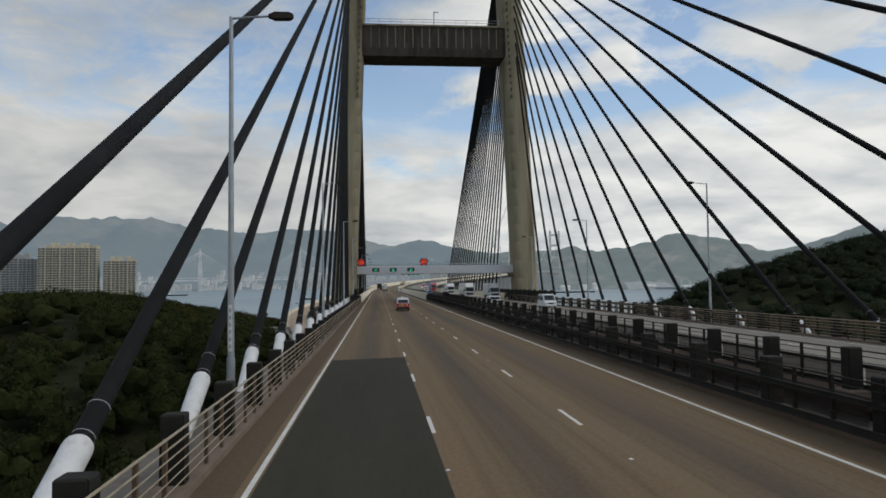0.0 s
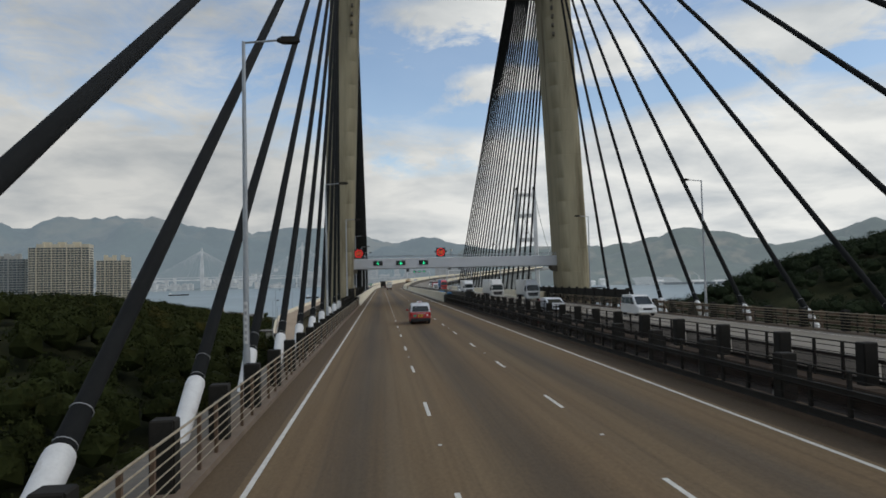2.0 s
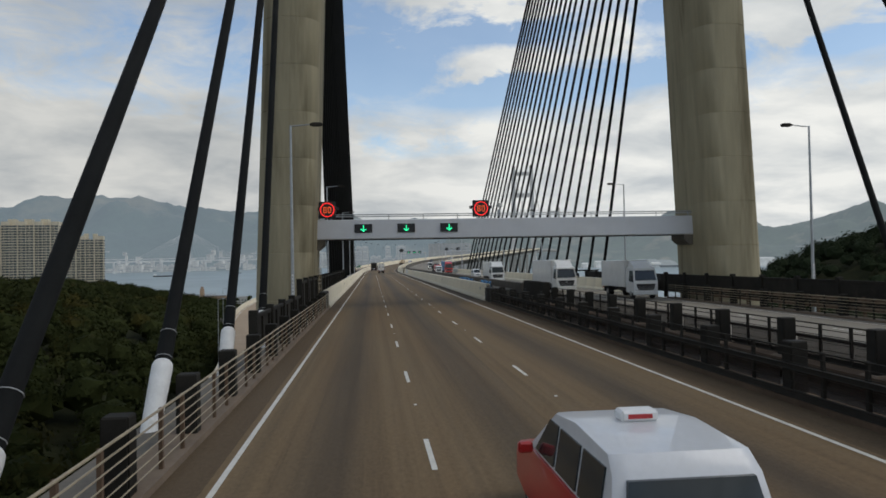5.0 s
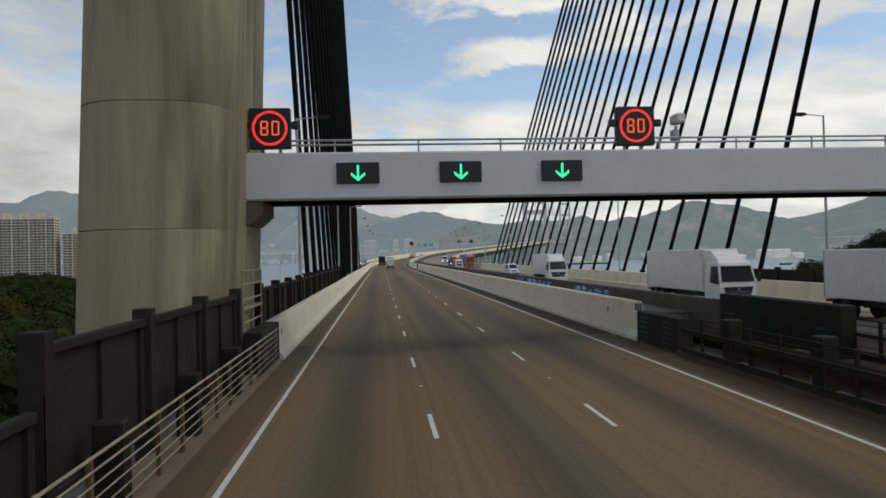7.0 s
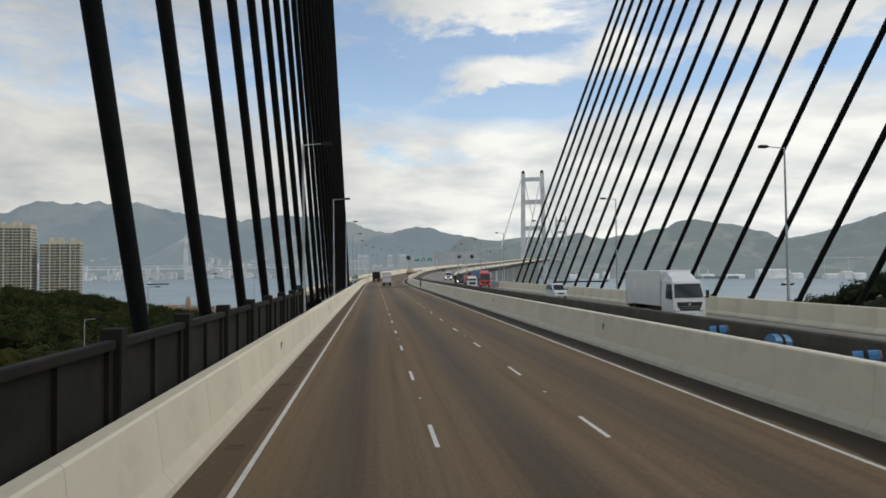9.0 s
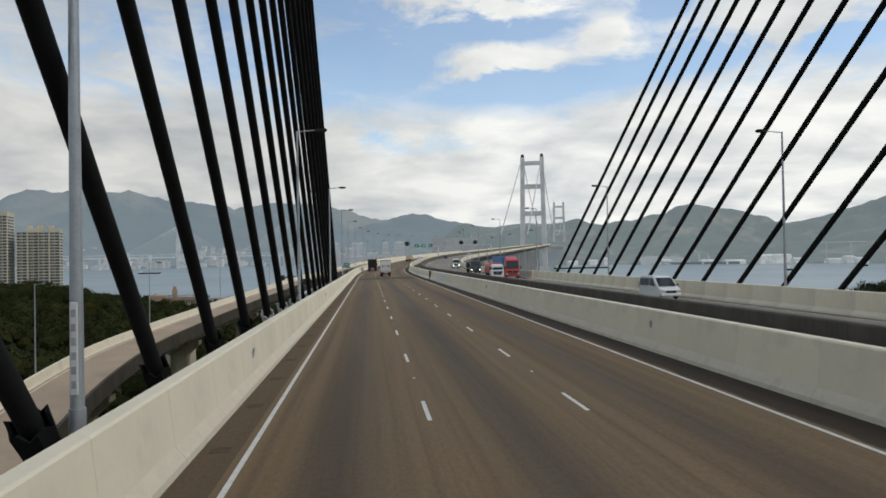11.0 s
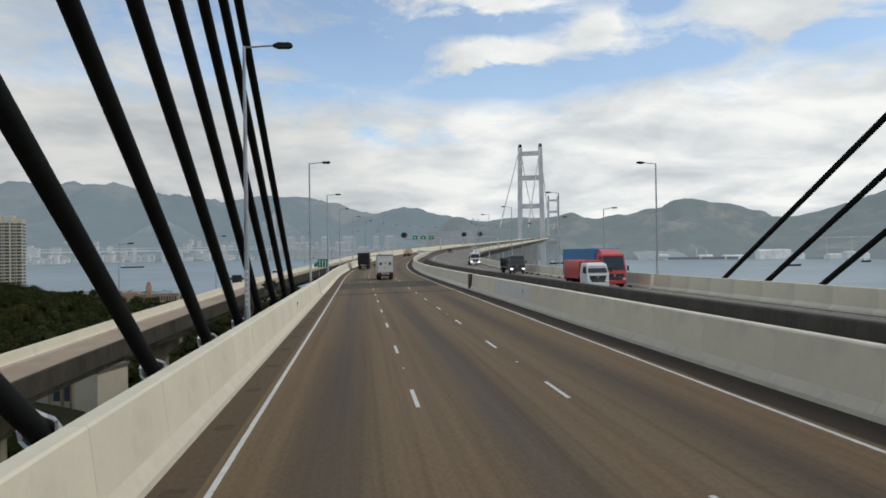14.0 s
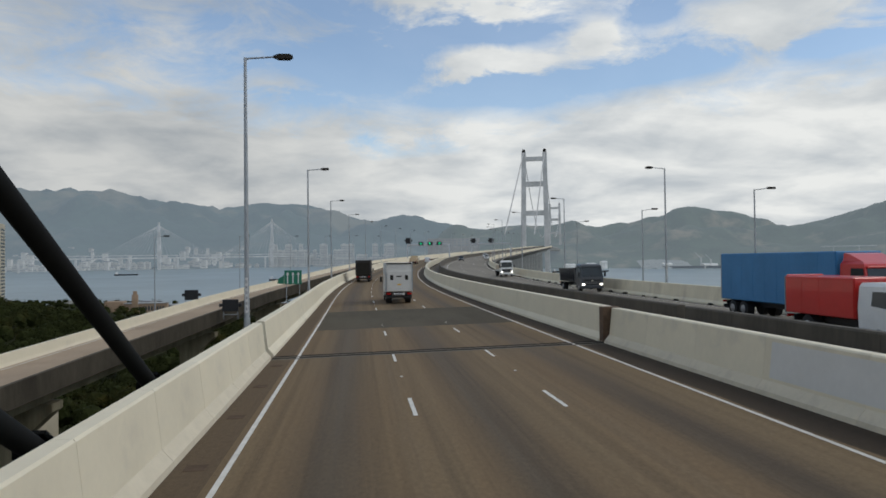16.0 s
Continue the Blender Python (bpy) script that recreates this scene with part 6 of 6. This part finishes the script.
    part("seat_disc", disc, DISC_GREEN, t)
    part("sticker", Mesh().soft_box(0.50, 0.62, -L - 0.06, -L - 0.02, 0.66, 0.80, 0.01), SIGN_WHITE, t)
    sign = part("roof_sign", Mesh().soft_box(-0.22, 0.22, -0.75, -0.5, 1.73, 1.86, 0.03), SIGN_WHITE, t)
    part("bar", Mesh().box(-0.14, 0.14, -0.758, -0.748, 1.77, 1.82), RED, sign)


def van(at, turn, mat, label, L=2.35, h=1.9, half=0.88):
    t = thing("van", label, "van", at=at, turn=turn)
    body = [(-L, 0.35), (-L - 0.02, 1.0), (1.45, 1.05), (2.1, 0.92), (L, 0.7), (L, 0.35), (1.8, 0.24), (-1.9, 0.24)]
    part("body", shell(body, half, 0.03, 0.8), mat, t, smooth=True)
    cabin = [(-L + 0.0, 1.0), (-L + 0.12, h - 0.1), (-L + 0.35, h), (0.3, h), (0.75, h - 0.1), (1.75, 1.0)]
    part("cabin", shell(cabin, half - 0.01, 0.12, 1.0), mat, t, smooth=True)
    part("windscreen", Mesh().add([(-0.75, 1.70, 1.06), (0.75, 1.70, 1.06), (0.66, 0.86, h - 0.14), (-0.66, 0.86, h - 0.14), (-0.75, 1.62, 1.02), (0.75, 1.62, 1.02), (0.66, 0.78, h - 0.18), (-0.66, 0.78, h - 0.18)], [(0, 1, 2, 3), (7, 6, 5, 4), (0, 4, 5, 1), (1, 5, 6, 2), (2, 6, 7, 3), (3, 7, 4, 0)]), GLASS, t)
    for q in (-1, 1):
        for y0, y1, b in ((-2.1, -1.2, 0.0), (-1.1, -0.1, 0.0), (0.0, 1.2, 0.62)):
            x0, x1 = q * (half + 0.002), q * (half - 0.085)
            m = Mesh().add([(x0, y0, 1.1), (x0, y1, 1.1), (x1, y1 - b, h - 0.2), (x1, y0, h - 0.2), (x0 - q * 0.06, y0, 1.1), (x0 - q * 0.06, y1, 1.1), (x1 - q * 0.06, y1 - b, h - 0.2), (x1 - q * 0.06, y0, h - 0.2)], [(0, 1, 2, 3), (7, 6, 5, 4), (0, 4, 5, 1), (1, 5, 6, 2), (2, 6, 7, 3), (3, 7, 4, 0)])
            part("side_window", m, GLASS, t)
        part("headlamp", Mesh().soft_box(q * 0.66 - 0.17, q * 0.66 + 0.17, L - 0.18, L + 0.02, 0.62, 0.84, 0.04), CLEAR, t)
        part("tail_lamp", Mesh().soft_box(q * 0.8 - 0.06, q * 0.8 + 0.06, -L - 0.04, -L + 0.1, 0.75, 1.3, 0.02), TAIL, t)
        part("mirror", Mesh().soft_box(q * 1.02 - 0.1, q * 1.02 + 0.1, 1.2, 1.32, 1.08, 1.28, 0.03), BLACK, t)
        for y in (-1.5, 1.5):
            wheel(t, q * (half - 0.02), y, 0.32, 0.2)
    part("grille", Mesh().soft_box(-0.45, 0.45, L - 0.05, L + 0.015, 0.55, 0.75, 0.02), BLACK, t)
    part("bumper", Mesh().soft_box(-half + 0.03, half - 0.03, L - 0.2, L + 0.06, 0.28, 0.5, 0.05), mat, t)


def lorry(at, turn, cab_mat, label, load="box", load_mat=None, wide=2.3, cab_h=2.9, load_len=6.0, load_h=3.6, lit=False, fairing=True):
    """A cab-over lorry: y runs forward, the origin lies under the rear of the load."""
    t = thing("lorry", label, "lorry", at=at, turn=turn)
    hw = wide / 2
    y1 = load_len
    c0, c1 = y1 + 0.15, y1 + 2.1
    part("chassis", Mesh().soft_box(-0.45, 0.45, 0.2, c1 - 0.4, 0.62, 0.92, 0.03), BLACK, t)
    cab = part("cab", Mesh().loft([[(-hw + 0.06, c0, 0.55), (hw - 0.06, c0, 0.55), (hw - 0.06, c1, 0.55), (-hw + 0.06, c1, 0.55)],
                                   [(-hw + 0.03, c0, 1.5), (hw - 0.03, c0, 1.5), (hw - 0.03, c1 + 0.04, 1.5), (-hw + 0.03, c1 + 0.04, 1.5)],
                                   [(-hw + 0.12, c0, cab_h - 0.15), (hw - 0.12, c0, cab_h - 0.15), (hw - 0.14, c1 - 0.34, cab_h - 0.15), (-hw + 0.14, c1 - 0.34, cab_h - 0.15)],
                                   [(-hw + 0.25, c0, cab_h), (hw - 0.25, c0, cab_h), (hw - 0.28, c1 - 0.6, cab_h), (-hw + 0.28, c1 - 0.6, cab_h)]]), cab_mat, t, smooth=True)
    zb, zt = 1.62 + 0.12 * (cab_h - 2.5), cab_h - 0.34
    part("windscreen", Mesh().add([(-hw + 0.16, c1 + 0.035, zb), (hw - 0.16, c1 + 0.035, zb), (hw - 0.24, c1 - 0.27, zt), (-hw + 0.24, c1 - 0.27, zt), (-hw + 0.16, c1 - 0.03, zb), (hw - 0.16, c1 - 0.03, zb), (hw - 0.24, c1 - 0.36, zt), (-hw + 0.24, c1 - 0.36, zt)], [(0, 1, 2, 3), (7, 6, 5, 4), (0, 4, 5, 1), (1, 5, 6, 2), (2, 6, 7, 3), (3, 7, 4, 0)]), GLASS, cab)
    grille = part("grille", Mesh().prism([(-hw + 0.42, 0.80), (hw - 0.42, 0.80), (hw - 0.26, 1.36), (-hw + 0.26, 1.36)], "y", c1 - 0.02, c1 + 0.07), BLACK, cab)
    for h in (0.92, 1.06):
        part("grille_bar", Mesh().box(-hw + 0.42, hw - 0.42, c1 + 0.07, c1 + 0.085, h, h + 0.03), HUB, grille)
    part("badge", Mesh().tube((0, c1 + 0.065, 1.22), (0, c1 + 0.09, 1.22), 0.09, n=12), CHROME, grille)
    for u in (-0.5, 0.25):
        part("wiper", Mesh().tube((u, c1 + 0.06, zb + 0.02), (u + 0.5, c1 + 0.05, zb + 0.12), 0.015, n=5), BLACK, cab)
    part("sun_visor", Mesh().soft_box(-hw + 0.2, hw - 0.2, c1 - 0.36, c1 - 0.18, zt + 0.01, zt + 0.10, 0.02), cab_mat, cab)
    part("bumper", Mesh().soft_box(-hw + 0.04, hw - 0.04, c1 - 0.25, c1 + 0.12, 0.38, 0.72, 0.05), cab_mat, cab)
    for q in (-1, 1):
        m = Mesh().add([(q * (hw - 0.02), c0 + 0.75, 1.6), (q * (hw - 0.02), c1 - 0.1, 1.5), (q * (hw - 0.1), c1 - 0.38, zt), (q * (hw - 0.1), c0 + 0.75, zt), (q * (hw - 0.08), c0 + 0.75, 1.6), (q * (hw - 0.08), c1 - 0.1, 1.5), (q * (hw - 0.16), c1 - 0.38, zt), (q * (hw - 0.16), c0 + 0.75, zt)], [(0, 1, 2, 3), (7, 6, 5, 4), (0, 4, 5, 1), (1, 5, 6, 2), (2, 6, 7, 3), (3, 7, 4, 0)])
        part("side_window", m, GLASS, cab)
        part("headlamp", Mesh().soft_box(q * (hw - 0.28) - 0.16, q * (hw - 0.28) + 0.16, c1 + 0.02, c1 + 0.14, 0.74, 0.94, 0.03), BEAM if lit else CLEAR, cab)
        arm = part("mirror", Mesh().soft_box(q * (hw + 0.16) - 0.1, q * (hw + 0.16) + 0.1, c1 - 0.1, c1 + 0.03, 1.65, 2.15, 0.03), BLACK, cab)
        part("mirror_arm", Mesh().tube((q * (hw - 0.08), c1 - 0.15, 2.1), (q * (hw + 0.12), c1 - 0.04, 2.05), 0.018, n=6).tube((q * (hw - 0.08), c1 - 0.15, 1.6), (q * (hw + 0.12), c1 - 0.04, 1.75), 0.018, n=6), BLACK, arm)
        wheel(t, q * (hw - 0.06), c0 + 1.1, 0.48, 0.28)
        for y in ((1.5,) if load_len < 7.5 else (1.2, 2.4)):
            wheel(t, q * (hw - 0.06), y, 0.48, 0.5)
        part("mudguard", Mesh().soft_box(q * (hw - 0.3) - 0.27, q * (hw - 0.3) + 0.27, 0.55, 0.62, 0.42, 0.95, 0.02), BLACK, t)
        part("tail_lamp", Mesh().soft_box(q * (hw - 0.25) - 0.17, q * (hw - 0.25) + 0.17, -0.06, 0.08, 0.78, 0.92, 0.02), TAIL, t)
    plate = part("number_plate", Mesh().soft_box(-0.45, 0.45, -0.06, -0.03, 0.74, 0.90, 0.01), SIGN_WHITE, t, "pale plate with plain dark bars")
    part("bar", Mesh().box(-0.35, 0.35, -0.068, -0.06, 0.79, 0.85), STEEL_DARK, plate)
    part("rear_bar", Mesh().soft_box(-hw + 0.1, hw - 0.1, 0.0, 0.12, 0.5, 0.66, 0.02), BLACK, t)
    if load in ("box", "canvas"):
        m = Mesh().soft_box(-hw, hw, 0.0, y1, 1.0, load_h, 0.05 if load == "box" else 0.12)
        body = part("load_box" if load == "box" else "canvas_body", m, load_mat, t)
        if load == "box":
            for u in (-hw + 0.03, hw - 0.03):
                part("corner_post", Mesh().box(u - 0.04, u + 0.04, -0.03, 0.02, 1.0, load_h - 0.02), GALV, body)
            part("top_rail", Mesh().box(-hw + 0.08, hw - 0.08, -0.03, 0.02, load_h - 0.14, load_h - 0.03), STEEL_DARK, body)
            part("tail_lift", Mesh().soft_box(-hw + 0.14, hw - 0.14, -0.09, -0.01, 1.05, 2.75, 0.02), load_mat, body)
            for u in (-0.62, 0.62):
                part("panel_grip", Mesh().soft_box(u - 0.13, u + 0.13, -0.1, -0.085, 2.0, 2.4, 0.005), STEEL_DARK, body)
            part("notice", Mesh().box(-0.22, 0.22, -0.1, -0.088, 2.25, 2.34), STEEL_DARK, body)
            part("notice", Mesh().box(-0.15, 0.15, -0.1, -0.088, 1.55, 1.68), PLATE_YELLOW, body)
            for k in range(1, int(load_len / 1.2)):
                for q in (-1, 1):
                    part("seam", Mesh().box(q * hw - 0.008, q * hw + 0.008, k * 1.2 - 0.02, k * 1.2 + 0.02, 1.08, load_h - 0.1), load_mat, body)
        else:
            for k in range(1, 5):
                part("hoop", Mesh().soft_box(-hw - 0.015, hw + 0.015, k * y1 / 5 - 0.03, k * y1 / 5 + 0.03, 1.1, load_h + 0.012, 0.02), STEEL_DARK, body)
            part("rear_flap", Mesh().soft_box(-hw + 0.2, hw - 0.2, -0.04, 0.01, 1.1, load_h - 0.35, 0.01), STEEL_DARK, body)
    elif load == "tipper":
        m = Mesh().loft([[(-hw + 0.15, 0.0, 1.05), (hw - 0.15, 0.0, 1.05), (hw - 0.15, y1, 1.05), (-hw + 0.15, y1, 1.05)], [(-hw, -0.1, 2.5), (hw, -0.1, 2.5), (hw, y1, 2.6), (-hw, y1, 2.6)]])
        body = part("tipper_body", m, load_mat, t)
        for k in range(1, 8):
            for q in (-1, 1):
                part("rib", Mesh().soft_box(q * (hw - 0.03) - 0.06, q * (hw - 0.03) + 0.06, k * y1 / 8 - 0.06, k * y1 / 8 + 0.06, 1.1, 2.52, 0.02), load_mat, body)
        part("cab_guard", Mesh().soft_box(-hw, hw, y1, y1 + 1.0, 2.6, 2.72, 0.03), load_mat, body)
    elif load == "flat":
        part("bed", Mesh().soft_box(-hw, hw, 0.0, y1, 1.0, 1.2, 0.03), load_mat, t)
        part("stack", Mesh().soft_box(-hw + 0.15, hw - 0.15, 0.4, y1 - 0.3, 1.2, 2.1, 0.08), CREAM, t)
    if fairing and load == "box":
        part("fairing", Mesh().loft([[(-hw + 0.2, c0 + 0.1, cab_h), (hw - 0.2, c0 + 0.1, cab_h), (hw - 0.3, c1 - 0.7, cab_h), (-hw + 0.3, c1 - 0.7, cab_h)], [(-hw + 0.25, c0 + 0.1, load_h - 0.1), (hw - 0.25, c0 + 0.1, load_h - 0.1), (hw - 0.35, c0 + 0.35, load_h - 0.15), (-hw + 0.35, c0 + 0.35, load_h - 0.15)]]), cab_mat, cab)
    return t


def with_road(s, off, backwards=False):
    return {"at": on_road(s, off, 0.004), "turn": heading(s) + (math.pi if backwards else 0.0)}


def traffic():
    taxi(on_road(92.0 + 2.2, 1.95, 0.004))
    lorry(**with_road(338.0, 2.05), cab_mat=WHITE, label="dirty white box lorry with a folded tail lift", load_mat=DIRTY_WHITE, wide=2.25, load_len=5.2, load_h=3.45)
    lorry(**with_road(392.0, -1.85), cab_mat=DARK_PAINT, label="dark lorry under a black canvas cover", load="canvas", load_mat=CANVAS, wide=2.4, load_len=6.5, load_h=3.5)
    lorry(**with_road(505.0, 1.8), cab_mat=CREAM, label="cream flat-bed lorry with a loaded bed", load="flat", load_mat=CREAM, wide=2.4, load_len=6.0)
    van(**with_road(520.0, 5.4), mat=SILVER, label="silver van driving ahead")
    # oncoming
    van(**with_road(97.5, 22.6, True), mat=WHITE, label="white people carrier on the oncoming road")
    van(**with_road(104.0, 16.0, True), mat=SILVER, label="small silver car on the oncoming road", L=2.1, h=1.5, half=0.85)
    lorry(**with_road(170.0, 19.7, True), cab_mat=WHITE, label="white box lorry on the oncoming road", load_mat=WHITE, load_len=8.8, load_h=3.6)
    lorry(**with_road(155.0, 23.4, True), cab_mat=WHITE, label="long white box lorry on the oncoming road", load_mat=WHITE, load_len=6.5, load_h=3.5)
    lorry(**with_road(209.0, 19.7, True), cab_mat=WHITE, label="white box lorry with a faded red emblem on its side", load_mat=WHITE, load_len=6.5, load_h=3.5)
    van(**with_road(247.0, 23.0, True), mat=WHITE, label="white van on the oncoming road")
    lorry(**with_road(360.0, 23.3, True), cab_mat=DARK_PAINT, label="black tipper lorry with its headlamps lit", load="tipper", load_mat=DARK_PAINT, load_len=6.4, wide=2.5, cab_h=3.0, lit=True)
    lorry(**with_road(310.3, 19.7, True), cab_mat=WHITE, label="white lorry carrying a red crate", load_mat=LORRY_RED, load_len=4.6, load_h=2.7, wide=2.1, cab_h=2.5, fairing=False)
    lorry(**with_road(322.5, 23.4, True), cab_mat=LORRY_RED, label="red lorry with a tall blue container", load_mat=CRATE_BLUE, load_len=11.0, load_h=3.9, wide=2.5, cab_h=3.4)
    lorry(**with_road(413.0, 23.3, True), cab_mat=WHITE, label="white lorry with a pale load on the viaduct", load="flat", load_mat=WHITE, load_len=6.5, lit=True)
    for s, o in ((545, 15.5), (575, 23.5), (610, 19.5)):
        van(**with_road(s, o, True), mat=WHITE if o > 18 else DARK_PAINT, label="pale van far along the viaduct" if o > 18 else "dark van far along the viaduct")


traffic()
